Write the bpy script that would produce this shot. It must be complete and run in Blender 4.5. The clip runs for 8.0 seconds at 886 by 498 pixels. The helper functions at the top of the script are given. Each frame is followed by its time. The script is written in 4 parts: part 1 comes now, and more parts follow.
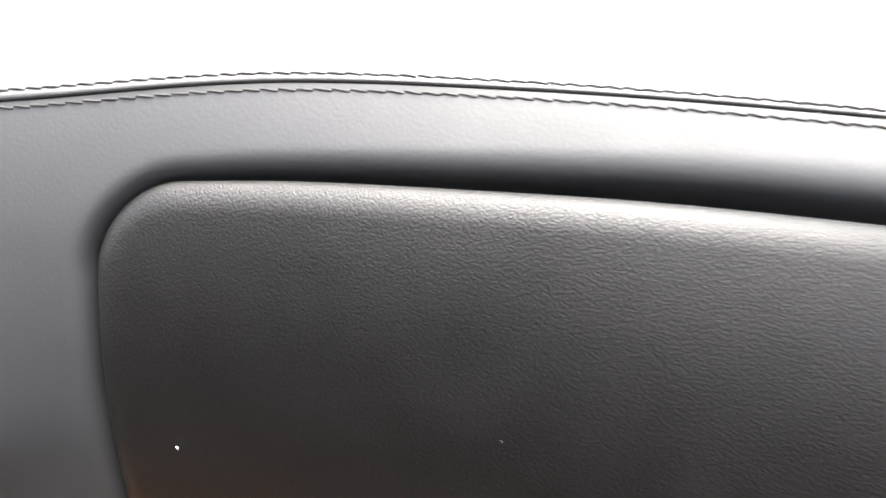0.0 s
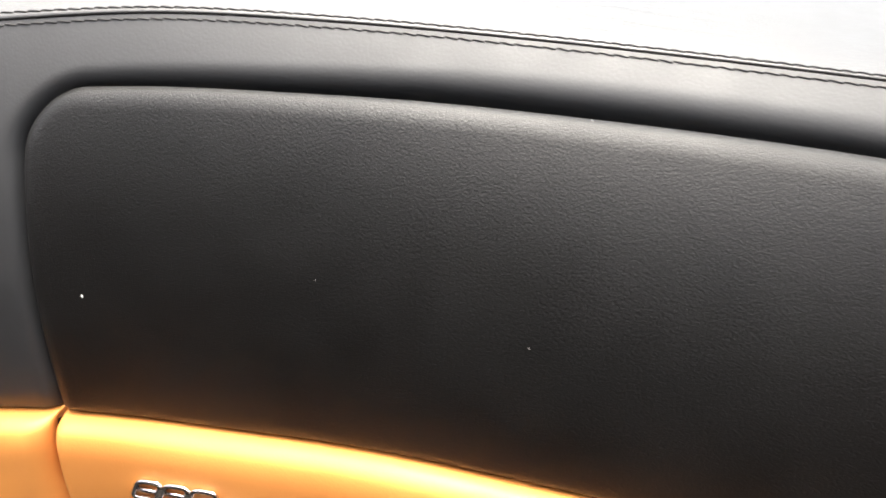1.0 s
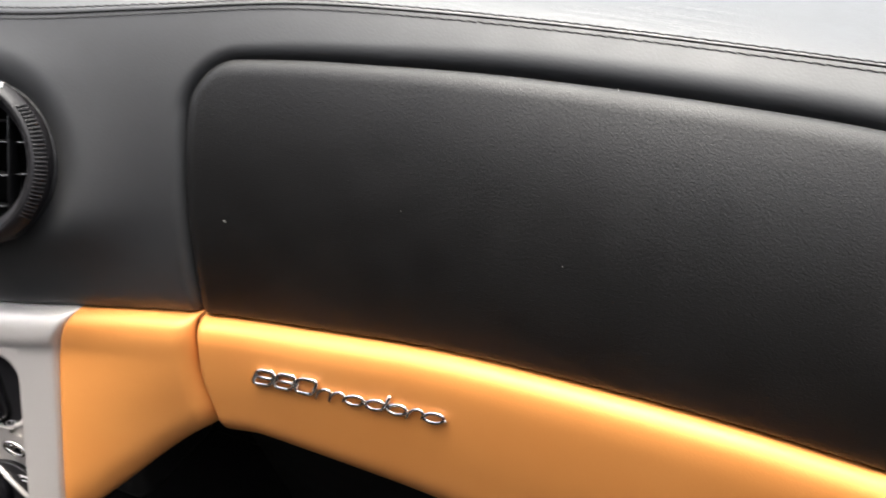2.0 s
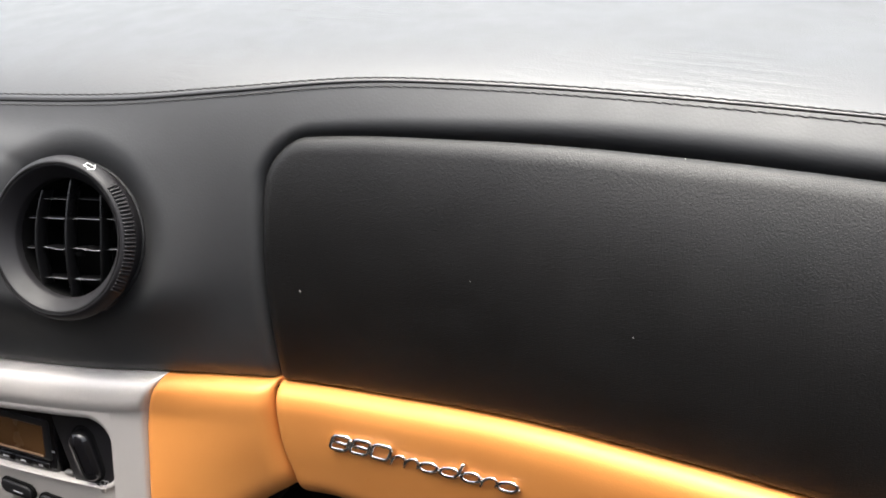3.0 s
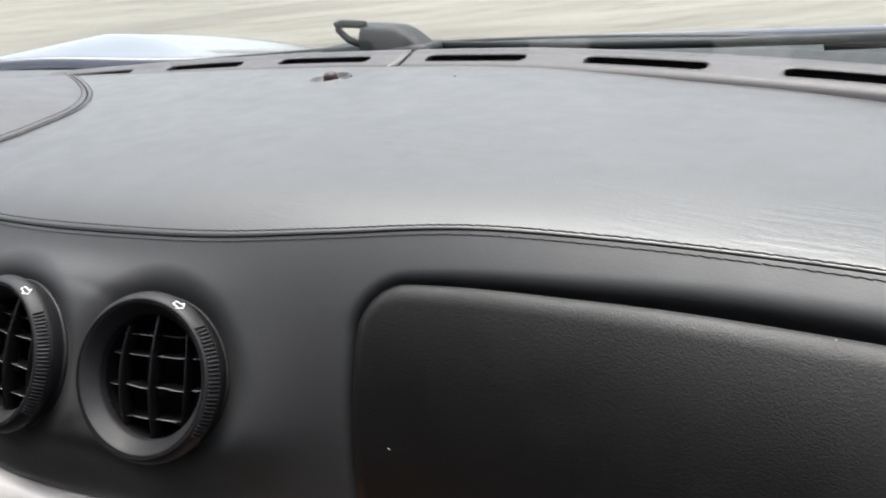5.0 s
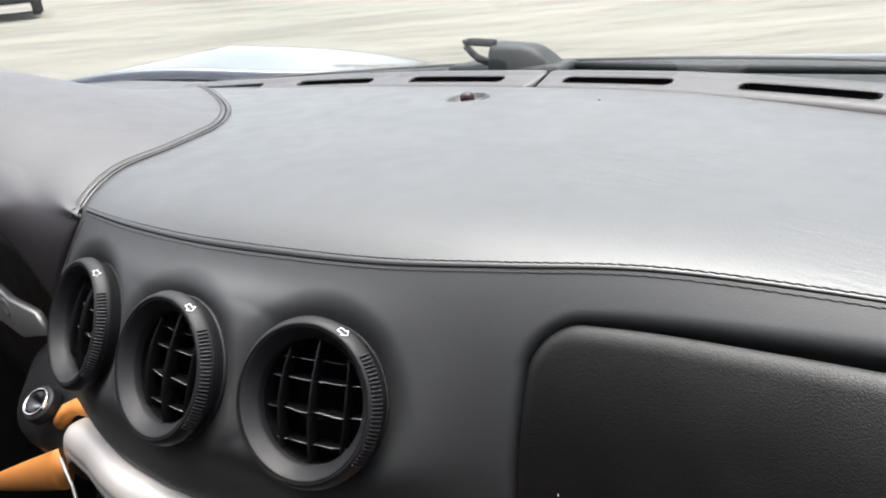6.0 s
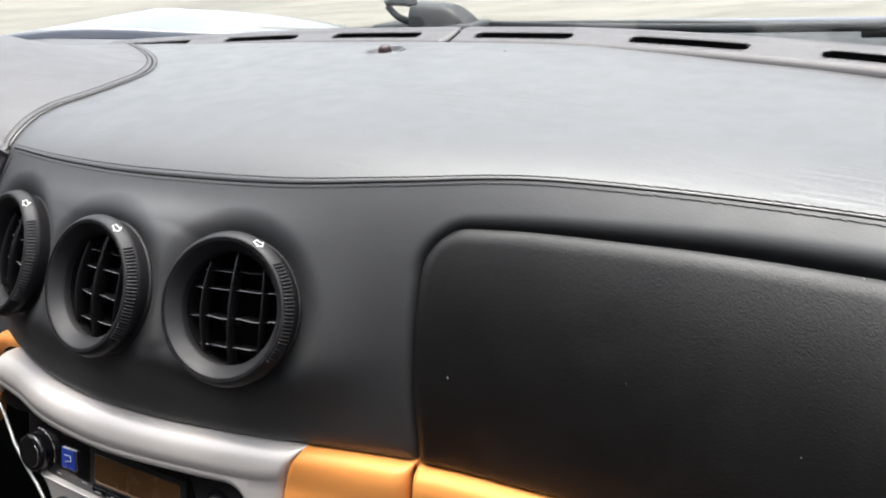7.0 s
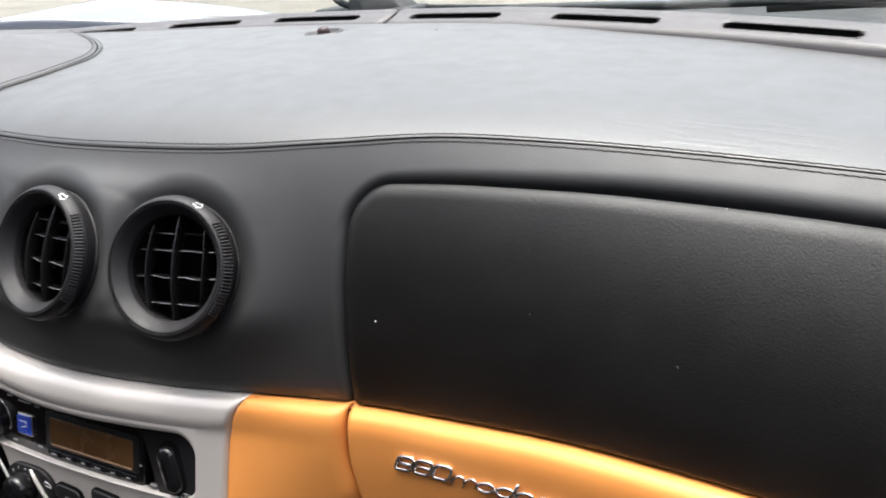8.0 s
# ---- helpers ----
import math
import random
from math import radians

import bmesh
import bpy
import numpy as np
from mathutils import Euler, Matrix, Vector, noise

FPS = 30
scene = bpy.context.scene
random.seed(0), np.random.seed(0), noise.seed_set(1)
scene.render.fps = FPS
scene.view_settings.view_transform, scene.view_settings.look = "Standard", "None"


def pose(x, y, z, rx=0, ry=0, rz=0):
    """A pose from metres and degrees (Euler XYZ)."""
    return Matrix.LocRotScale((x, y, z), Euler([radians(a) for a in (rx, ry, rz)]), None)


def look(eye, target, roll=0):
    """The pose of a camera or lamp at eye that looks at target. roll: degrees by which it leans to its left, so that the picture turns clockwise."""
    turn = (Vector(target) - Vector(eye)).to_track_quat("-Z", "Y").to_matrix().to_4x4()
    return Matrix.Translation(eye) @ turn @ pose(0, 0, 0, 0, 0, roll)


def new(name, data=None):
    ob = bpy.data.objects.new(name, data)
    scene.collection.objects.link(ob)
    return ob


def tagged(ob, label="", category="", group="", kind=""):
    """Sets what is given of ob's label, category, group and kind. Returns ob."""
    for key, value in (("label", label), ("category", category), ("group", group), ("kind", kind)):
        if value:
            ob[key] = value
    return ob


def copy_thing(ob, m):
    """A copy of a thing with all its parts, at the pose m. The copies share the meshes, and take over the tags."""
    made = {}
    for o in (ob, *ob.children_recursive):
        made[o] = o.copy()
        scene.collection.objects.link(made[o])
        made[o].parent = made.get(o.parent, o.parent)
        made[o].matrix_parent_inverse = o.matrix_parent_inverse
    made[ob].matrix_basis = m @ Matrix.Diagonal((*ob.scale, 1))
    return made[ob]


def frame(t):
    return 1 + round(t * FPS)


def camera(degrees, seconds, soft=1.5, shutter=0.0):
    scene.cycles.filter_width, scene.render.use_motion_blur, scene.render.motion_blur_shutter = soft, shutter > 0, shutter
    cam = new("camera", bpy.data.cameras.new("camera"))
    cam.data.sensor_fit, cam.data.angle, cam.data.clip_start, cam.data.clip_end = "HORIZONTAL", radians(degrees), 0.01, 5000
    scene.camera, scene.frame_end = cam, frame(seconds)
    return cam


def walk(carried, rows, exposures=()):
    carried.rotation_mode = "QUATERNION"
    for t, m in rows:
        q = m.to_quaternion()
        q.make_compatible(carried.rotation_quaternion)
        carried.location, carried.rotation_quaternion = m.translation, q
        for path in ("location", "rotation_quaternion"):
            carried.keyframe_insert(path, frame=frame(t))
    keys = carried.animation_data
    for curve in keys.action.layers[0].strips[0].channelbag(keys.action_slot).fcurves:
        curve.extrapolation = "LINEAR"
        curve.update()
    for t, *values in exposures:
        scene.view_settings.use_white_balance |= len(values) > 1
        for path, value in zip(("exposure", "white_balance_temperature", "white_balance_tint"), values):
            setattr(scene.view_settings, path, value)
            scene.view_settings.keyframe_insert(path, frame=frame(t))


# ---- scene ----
cam = camera(59.0, 8.0, soft=1.8, shutter=0.3)
PATH = [
    (0, (0.3554, -0.0913, 0.9006), (-0.1337, 1.4353, -0.1194), -2.30),
    (0.5, (0.3974, -0.1256, 0.9171), (-0.1096, 1.3823, -0.1217), -1.92),
    (1, (0.4294, -0.1515, 0.8980), (-0.0538, 1.4075, -0.0747), -0.33),
    (1.5, (0.4616, -0.1844, 0.9078), (-0.0623, 1.3900, -0.0179), -1.36),
    (2, (0.4651, -0.2194, 0.9124), (-0.2204, 1.2684, -0.0503), -1.51),
    (2.2, (0.4704, -0.2095, 0.9255), (-0.3051, 1.2530, -0.0071), -3.60),
    (3.5, (0.4627, -0.2151, 0.9284), (-0.4157, 1.2203, 0.0462), -5.67),
    (4, (0.4571, -0.2119, 0.9264), (-0.4336, 1.2218, 0.0540), -4.18),
    (4.5, (0.4473, -0.2068, 0.9439), (-0.4930, 1.2463, 0.1601), -3.72),
    (5, (0.4375, -0.1877, 0.9464), (-0.6017, 1.2502, 0.2663), -6.29),
    (5.2, (0.4253, -0.1880, 0.9463), (-0.6480, 1.2325, 0.2825), -6.41),
    (6.3, (0.3934, -0.2100, 0.9603), (-0.8194, 1.1068, 0.3239), -6.09),
    (6.5, (0.4065, -0.2168, 0.9543), (-0.7781, 1.1262, 0.3192), -5.89),
    (7, (0.4438, -0.2326, 0.9411), (-0.6330, 1.1693, 0.2447), -4.75),
    (7.5, (0.4631, -0.2506, 0.9397), (-0.5844, 1.1648, 0.2261), -4.91),
    (8, (0.4843, -0.2553, 0.9319), (-0.5181, 1.1915, 0.2163), -5.25),
]
walk(cam, [(t, look(e, g, r)) for t, e, g, r in PATH], [(0, 3.32, 6650, 12), (0.5, 3.02, 6800, 12), (1, 2.50, 6900, 12), (2, 2.15, 6700, 11), (4.3, 2.04, 6650, 11), (5.0, 1.64, 6500, 10), (6.4, 1.93, 6500, 10), (8, 1.91, 6550, 11)])

# ---- light ----
world = bpy.data.worlds.new("sky")
scene.world = world
world.use_nodes = True
wn = world.node_tree
sky = wn.nodes.new("ShaderNodeTexSky")
sky.sky_type, sky.sun_disc = "NISHITA", False
sky.sun_elevation, sky.sun_rotation = radians(80), radians(-8)
sky.dust_density, sky.air_density, sky.ozone_density = 6.0, 1.0, 1.0
# thin cloud: most of the sky's blue is lost
grey, veil = wn.nodes.new("ShaderNodeRGBToBW"), wn.nodes.new("ShaderNodeMix")
veil.data_type = "RGBA"
veil.inputs["Factor"].default_value = 0.68
wn.links.new(sky.outputs[0], grey.inputs[0])
wn.links.new(sky.outputs[0], veil.inputs["A"])
wn.links.new(grey.outputs[0], veil.inputs["B"])
wn.links.new(veil.outputs["Result"], wn.nodes["Background"].inputs[0])
wn.nodes["Background"].inputs[1].default_value = 0.225
sun = new("sun", bpy.data.lights.new("sun", "SUN"))
sun.data.energy, sun.data.angle, sun.data.color = 0.95, radians(40), (1, 0.95, 0.88)
sun.matrix_world = look((-0.3, 0.1, 7.6), (0, 0, 0))


# ---- materials ----
def material(name, color, rough=0.5, metal=0.0, spec=0.5):
    m = bpy.data.materials.new(name)
    m.use_nodes = True
    b = m.node_tree.nodes["Principled BSDF"]
    b.inputs["Base Color"].default_value = (*color, 1)
    b.inputs["Roughness"].default_value, b.inputs["Metallic"].default_value = rough, metal
    b.inputs["Specular IOR Level"].default_value = spec
    return m, m.node_tree, b


def node(nt, kind, **values):
    n = nt.nodes.new("ShaderNode" + kind)
    for key, v in values.items():
        n.inputs[key.replace("_", " ")].default_value = v
    return n


def coords(nt, scale=(1, 1, 1)):
    tc, mp = nt.nodes.new("ShaderNodeTexCoord"), nt.nodes.new("ShaderNodeMapping")
    mp.inputs["Scale"].default_value = scale
    nt.links.new(tc.outputs["Object"], mp.inputs["Vector"])
    return mp.outputs[0]


def noise_tex(nt, vec, scale, detail=3.0, rough=0.55):
    n = node(nt, "TexNoise", Scale=scale, Detail=detail, Roughness=rough)
    nt.links.new(vec, n.inputs["Vector"])
    return n.outputs["Fac"]


def ramp(nt, fac, lo, hi, c0, c1):
    r = nt.nodes.new("ShaderNodeMapRange")
    r.inputs["From Min"].default_value, r.inputs["From Max"].default_value = lo, hi
    r.inputs["To Min"].default_value, r.inputs["To Max"].default_value = c0, c1
    nt.links.new(fac, r.inputs["Value"])
    return r.outputs[0]


def mixed(nt, fac, c0, c1):
    m = nt.nodes.new("ShaderNodeMix")
    m.data_type = "RGBA"
    m.inputs["A"].default_value, m.inputs["B"].default_value = (*c0, 1), (*c1, 1)
    nt.links.new(fac, m.inputs["Factor"])
    return m.outputs["Result"]


def bumped(nt, b, heights):
    """Stacks bumps: rows of height output, strength and distance in metres."""
    last = None
    for h, strength, dist in heights:
        n = node(nt, "Bump", Strength=strength, Distance=dist)
        nt.links.new(h, n.inputs["Height"])
        if last:
            nt.links.new(last, n.inputs["Normal"])
        last = n.outputs[0]
    nt.links.new(last, b.inputs["Normal"])


def leather(name, c0, c1, rough0, rough1, grain=1.0, crease=0.0, spec=0.5, size=1050.0):
    m, nt, b = material(name, c0, rough0, 0.0, spec)
    v = coords(nt)
    big = noise_tex(nt, v, 14, 3)
    nt.links.new(mixed(nt, ramp(nt, big, 0.3, 0.7, 0, 1), c0, c1), b.inputs["Base Color"])
    nt.links.new(ramp(nt, noise_tex(nt, v, 45, 4), 0.3, 0.7, rough0, rough1), b.inputs["Roughness"])
    warp = nt.nodes.new("ShaderNodeVectorMath")
    warp.operation = "MULTIPLY_ADD"
    wob = node(nt, "TexNoise", Scale=700.0, Detail=2.0)
    nt.links.new(v, wob.inputs["Vector"])
    nt.links.new(wob.outputs["Color"], warp.inputs[0])
    warp.inputs[1].default_value = (0.001, 0.001, 0.001)
    nt.links.new(v, warp.inputs[2])
    cells = node(nt, "TexVoronoi", Scale=size)
    cells.feature = "SMOOTH_F1"
    nt.links.new(warp.outputs[0], cells.inputs["Vector"])
    rows = [(ramp(nt, cells.outputs["Distance"], 0.1, 0.7, 1, 0), 0.30 * grain, 0.0004), (noise_tex(nt, v, 2600, 2), 0.2 * grain, 0.0003), (noise_tex(nt, v, 20, 2), 0.12, 0.0015)]
    if crease:
        lines = ramp(nt, noise_tex(nt, coords(nt, (26, 190, 60)), 1.0, 4, 0.62), 0.38, 0.56, 0, 1)
        where = ramp(nt, noise_tex(nt, v, 8, 2), 0.54, 0.66, 0, 1)
        mul = nt.nodes.new("ShaderNodeMath")
        mul.operation = "MULTIPLY"
        nt.links.new(lines, mul.inputs[0])
        nt.links.new(where, mul.inputs[1])
        rows.append((mul.outputs[0], crease, 0.0016))
    bumped(nt, b, rows)
    return m


def plastic(name, c, rough, fine=0.3, spec=0.5, scale=1500.0):
    m, nt, b = material(name, c, rough, 0.0, spec)
    v = coords(nt)
    nt.links.new(ramp(nt, noise_tex(nt, v, 60, 4), 0.3, 0.7, rough - 0.05, rough + 0.08), b.inputs["Roughness"])
    nt.links.new(mixed(nt, noise_tex(nt, v, 30, 3), tuple(0.88 * k for k in c), tuple(1.12 * k for k in c)), b.inputs["Base Color"])
    bumped(nt, b, [(noise_tex(nt, v, scale, 2), fine, 0.0002)])
    return m


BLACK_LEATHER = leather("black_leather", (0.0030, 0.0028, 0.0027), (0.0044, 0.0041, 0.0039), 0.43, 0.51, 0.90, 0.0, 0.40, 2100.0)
# the fascia's cool base tint paints in the sky's reflection
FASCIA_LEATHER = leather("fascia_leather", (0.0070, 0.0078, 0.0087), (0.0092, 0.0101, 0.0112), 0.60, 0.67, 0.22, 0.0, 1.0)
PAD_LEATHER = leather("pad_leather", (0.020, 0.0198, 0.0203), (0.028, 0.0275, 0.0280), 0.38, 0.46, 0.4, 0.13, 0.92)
HOOD_LEATHER = leather("binnacle_leather", (0.014, 0.011, 0.0125), (0.018, 0.0145, 0.016), 0.42, 0.5, 0.4, 0.0, 0.85)
TAN_LEATHER = leather("tan_leather", (0.75, 0.285, 0.068), (0.80, 0.322, 0.082), 0.44, 0.54, 0.25)
THREAD = plastic("thread", (0.030, 0.028, 0.028), 0.75)
# near-black for trim; also gives seam grooves and vent hollows their shade
SEAM_DARK = plastic("shade_and_trim_black", (0.004, 0.004, 0.004), 0.9, 0.3, 0.1)
DARK = plastic("dark_plastic", (0.008, 0.008, 0.009), 0.5)
GLOSS_BLACK = plastic("gloss_black", (0.006, 0.006, 0.007), 0.16, 0.05)
SOFT_BLACK = plastic("soft_black_plastic", (0.0090, 0.0085, 0.0098), 0.52, 0.4, 0.32)
FIN_BLACK = plastic("fin_plastic", (0.004, 0.004, 0.0045), 0.3, 0.15, 0.4)
# pale grey that paints highlights on the front of the black vent blades
FIN_GLINT = plastic("fin_glint_grey", (0.16, 0.16, 0.165), 0.2, 0.05, 1.0)
PANEL_GREY = plastic("panel_plastic", (0.040, 0.036, 0.038), 0.45, 0.5)
COWL_GREY = plastic("cowl_plastic", (0.010, 0.0122, 0.013), 0.55, 0.5, 0.3, 700.0)
WHITE_INK = plastic("white_ink", (0.75, 0.75, 0.74), 0.5)
INK_GREY = plastic("grey_ink", (0.35, 0.35, 0.36), 0.5)
RUBBER = plastic("rubber", (0.02, 0.02, 0.02), 0.7)
LENS = plastic("sensor_lens", (0.022, 0.009, 0.010), 0.45, 0.02, 0.4)
CARPET = plastic("dark_carpet", (0.012, 0.012, 0.012), 0.9, 1.0, 0.2, 600.0)
# out-of-view cabin surfaces, toned for the dim warm bounce they send forward
LINING = plastic("unseen_lining", (0.055, 0.038, 0.026), 0.85, 0.5, 0.2)
DUST = plastic("dust", (0.8, 0.78, 0.74), 0.8)
BLUE = plastic("blue_key", (0.03, 0.07, 0.42), 0.25, 0.05)
AMBER = plastic("amber_screen", (0.10, 0.048, 0.018), 0.22, 0.05)
SAND = plastic("pale_brown", (0.30, 0.19, 0.11), 0.3, 0.05)

SILVER, nt, b = material("silver_paint", (0.62, 0.585, 0.55), 0.45, 0.4)
v = coords(nt)
nt.links.new(ramp(nt, noise_tex(nt, v, 40, 3), 0.3, 0.7, 0.40, 0.48), b.inputs["Roughness"])
bumped(nt, b, [(noise_tex(nt, v, 2500, 2), 0.2, 0.0001)])

ALU, nt, b = material("brushed_aluminium", (0.30, 0.295, 0.29), 0.5, 0.8)
bumped(nt, b, [(noise_tex(nt, coords(nt, (40, 900, 900)), 1.0, 2), 0.3, 0.0001)])

CHROME, nt, b = material("chrome", (0.86, 0.82, 0.78), 0.16, 1.0)
bumped(nt, b, [(noise_tex(nt, coords(nt), 300, 2), 0.08, 0.0002)])

PAINT, nt, b = material("car_paint", (0.016, 0.022, 0.040), 0.35, 0.1)
b.inputs["Coat Weight"].default_value, b.inputs["Coat Roughness"].default_value = 1.0, 0.03
bumped(nt, b, [(noise_tex(nt, coords(nt), 3000, 1), 0.05, 0.0001)])

GROUND, nt, b = material("pale_concrete", (0.5, 0.47, 0.4), 0.9)
turned, flat = nt.nodes.new("ShaderNodeMapping"), nt.nodes.new("ShaderNodeMapping")
turned.inputs["Rotation"].default_value[2] = radians(-41)
flat.inputs["Scale"].default_value = (0.4, 1.2, 1)
nt.links.new(coords(nt), turned.inputs["Vector"])
nt.links.new(turned.outputs[0], flat.inputs["Vector"])
v = flat.outputs[0]
m1 = mixed(nt, ramp(nt, noise_tex(nt, v, 0.55, 5, 0.6), 0.35, 0.65, 0, 1), (0.098, 0.091, 0.075), (0.158, 0.148, 0.123))
dark = nt.nodes.new("ShaderNodeMix")
dark.data_type, dark.blend_type = "RGBA", "MULTIPLY"
nt.links.new(m1, dark.inputs["A"])
nt.links.new(mixed(nt, ramp(nt, noise_tex(nt, v, 2.3, 6, 0.7), 0.5, 0.75, 0, 1), (1, 1, 1), (0.55, 0.52, 0.47)), dark.inputs["B"])
dark.inputs["Factor"].default_value = 1
nt.links.new(dark.outputs["Result"], b.inputs["Base Color"])
bumped(nt, b, [(noise_tex(nt, coords(nt), 30, 4), 0.5, 0.01)])

GLASS = bpy.data.materials.new("window_glass")
GLASS.use_nodes = True
nt = GLASS.node_tree
nt.nodes.clear()
out, mixn, clear, shine, fres = (nt.nodes.new("ShaderNode" + k) for k in ("OutputMaterial", "MixShader", "BsdfTransparent", "BsdfGlossy", "Fresnel"))
clear.inputs[0].default_value = (0.86, 0.90, 0.89, 1)
shine.inputs["Roughness"].default_value = 0.0
fres.inputs["IOR"].default_value = 1.5
nt.links.new(fres.outputs[0], mixn.inputs[0])
nt.links.new(clear.outputs[0], mixn.inputs[1])
nt.links.new(shine.outputs[0], mixn.inputs[2])
nt.links.new(mixn.outputs[0], out.inputs[0])


# ---- building helpers ----
def thing(name, label, category, group="", at=None, kind=""):
    ob = tagged(new(name), label, category, group, kind)
    ob.empty_display_size = 0.02
    if at is not None:
        ob.matrix_basis = at
    return ob


def part(name, bm, mat, parent=None, label="", smooth=True, thick=0.0):
    me = bpy.data.meshes.new(name)
    if smooth:
        for f in bm.faces:
            f.smooth = True
    bm.to_mesh(me)
    bm.free()
    me.materials.append(mat)
    ob = new(name, me)
    if parent:
        ob.parent = parent
    if label:
        ob["label"] = label
    if thick:
        mod = ob.modifiers.new("thickness", "SOLIDIFY")
        mod.thickness, mod.offset = thick, -1
    return ob


def sheet(fn, us, vs, out, bm=None, close=False):
    """A surface through fn(u, v), faced towards out."""
    bm = bm or bmesh.new()
    g = [[bm.verts.new(fn(u, v)) for v in vs] for u in us]
    faces = []
    for i in range(len(us) - (0 if close else 1)):
        k = (i + 1) % len(us)
        for j in range(len(vs) - 1):
            faces.append(bm.faces.new((g[i][j], g[k][j], g[k][j + 1], g[i][j + 1])))
    for f in faces:
        f.normal_update()
    if out is not None and sum((f.normal.dot(Vector(out)) for f in faces)) < 0:
        bmesh.ops.reverse_faces(bm, faces=faces)
    return bm


def lathe(profile, n=64, bm=None):
    """Turns (radius, height) about local z; the profile runs from the outside over the front to the inside."""
    bm = bm or bmesh.new()
    rings = [[bm.verts.new((r * math.sin(2 * math.pi * i / n), r * math.cos(2 * math.pi * i / n), h)) for i in range(n)] for r, h in profile]
    for a, b2 in zip(rings, rings[1:]):
        for i in range(n):
            k = (i + 1) % n
            bm.faces.new((a[i], a[k], b2[k], b2[i]))
    return bm


def capped(bm, ring_radius, h, n=48):
    bm.faces.new([bm.verts.new((ring_radius * math.cos(2 * math.pi * i / n), ring_radius * math.sin(2 * math.pi * i / n), h)) for i in range(n)])
    return bm


def tube(points, r, n=6, bm=None, closed=False, flat=1.0):
    """A tube round a line of points, with capped ends."""
    bm = bm or bmesh.new()
    pts = [Vector(p) for p in points]
    rings = []
    for i, p in enumerate(pts):
        a, c = pts[i - 1 if i or closed else 0], pts[(i + 1) % len(pts) if i + 1 < len(pts) or closed else i]
        d = (c - a).normalized()
        s = d.cross(Vector((0, 0, 1)))
        s = s.normalized() if s.length > 1e-4 else Vector((1, 0, 0))
        w = s.cross(d).normalized()
        rings.append([bm.verts.new(p + r * (math.cos(2 * math.pi * k / n) * s + flat * math.sin(2 * math.pi * k / n) * w)) for k in range(n)])
    pairs = list(zip(rings, rings[1:])) + ([(rings[-1], rings[0])] if closed else [])
    for a, c in pairs:
        for k in range(n):
            bm.faces.new((a[k], a[(k + 1) % n], c[(k + 1) % n], c[k]))
    if not closed:
        bm.faces.new(rings[0][::-1])
        bm.faces.new(rings[-1])
    return bm


def block(x0, x1, y0, y1, z0, z1, bevel=0.0, bm=None, segments=2):
    new_bm = bmesh.new()
    bmesh.ops.create_cube(new_bm, size=1, matrix=Matrix.Translation(((x0 + x1) / 2, (y0 + y1) / 2, (z0 + z1) / 2)) @ Matrix.Diagonal((x1 - x0, y1 - y0, z1 - z0, 1)))
    if bevel:
        bmesh.ops.bevel(new_bm, geom=new_bm.edges[:], offset=bevel, segments=segments, affect="EDGES", profile=0.5)
    if bm is None:
        return new_bm
    me = bpy.data.meshes.new("piece")
    new_bm.to_mesh(me)
    new_bm.free()
    bm.from_mesh(me)
    bpy.data.meshes.remove(me)
    return bm


def plate(outline, h0, h1, bevel=0.0, bm=None):
    """A flat outline in local x and y, raised from h0 to h1."""
    new_bm = bmesh.new()
    f = new_bm.faces.new([new_bm.verts.new((x, y, h0)) for x, y in outline])
    f.normal_update()
    if f.normal.z > 0:
        f.normal_flip()
    made = bmesh.ops.extrude_face_region(new_bm, geom=[f])
    top = [e for e in made["geom"] if isinstance(e, bmesh.types.BMVert)]
    bmesh.ops.translate(new_bm, vec=(0, 0, h1 - h0), verts=top)
    bmesh.ops.recalc_face_normals(new_bm, faces=new_bm.faces[:])
    if bevel:
        edges = [e for e in new_bm.edges if all(abs(q.co.z - h1) < 1e-6 for q in e.verts)]
        bmesh.ops.bevel(new_bm, geom=edges, offset=bevel, segments=2, affect="EDGES", profile=0.5)
    if bm is None:
        return new_bm
    me = bpy.data.meshes.new("piece")
    new_bm.to_mesh(me)
    new_bm.free()
    bm.from_mesh(me)
    bpy.data.meshes.remove(me)
    return bm


def pill(cx, cy, w, h, r, n=6):
    """A rounded rectangle's outline."""
    pts = []
    for k, (sx, sy) in enumerate(((1, 1), (-1, 1), (-1, -1), (1, -1))):
        for i in range(n + 1):
            a = math.pi / 2 * (k + i / n)
            pts.append((cx + sx * (w / 2 - r) + r * math.cos(a), cy + sy * (h / 2 - r) + r * math.sin(a)))
    return pts


def line(xs, ys):
    """A smooth curve through knots."""
    xs, ys = np.array(xs), np.array(ys)
    m = np.gradient(ys, xs)

    def f(x):
        if x <= xs[0]:
            return float(ys[0] + (x - xs[0]) * m[0])
        if x >= xs[-1]:
            return float(ys[-1] + (x - xs[-1]) * m[-1])
        i = int(np.searchsorted(xs, x)) - 1
        i = max(0, min(i, len(xs) - 2))
        h = xs[i + 1] - xs[i]
        t = (x - xs[i]) / h
        return float((2 * t**3 - 3 * t**2 + 1) * ys[i] + (t**3 - 2 * t**2 + t) * h * m[i] + (3 * t**2 - 2 * t**3) * ys[i + 1] + (t**3 - t**2) * h * m[i + 1])
    return f


def steps(a, b2, n):
    return [a + (b2 - a) * i / n for i in range(n + 1)]


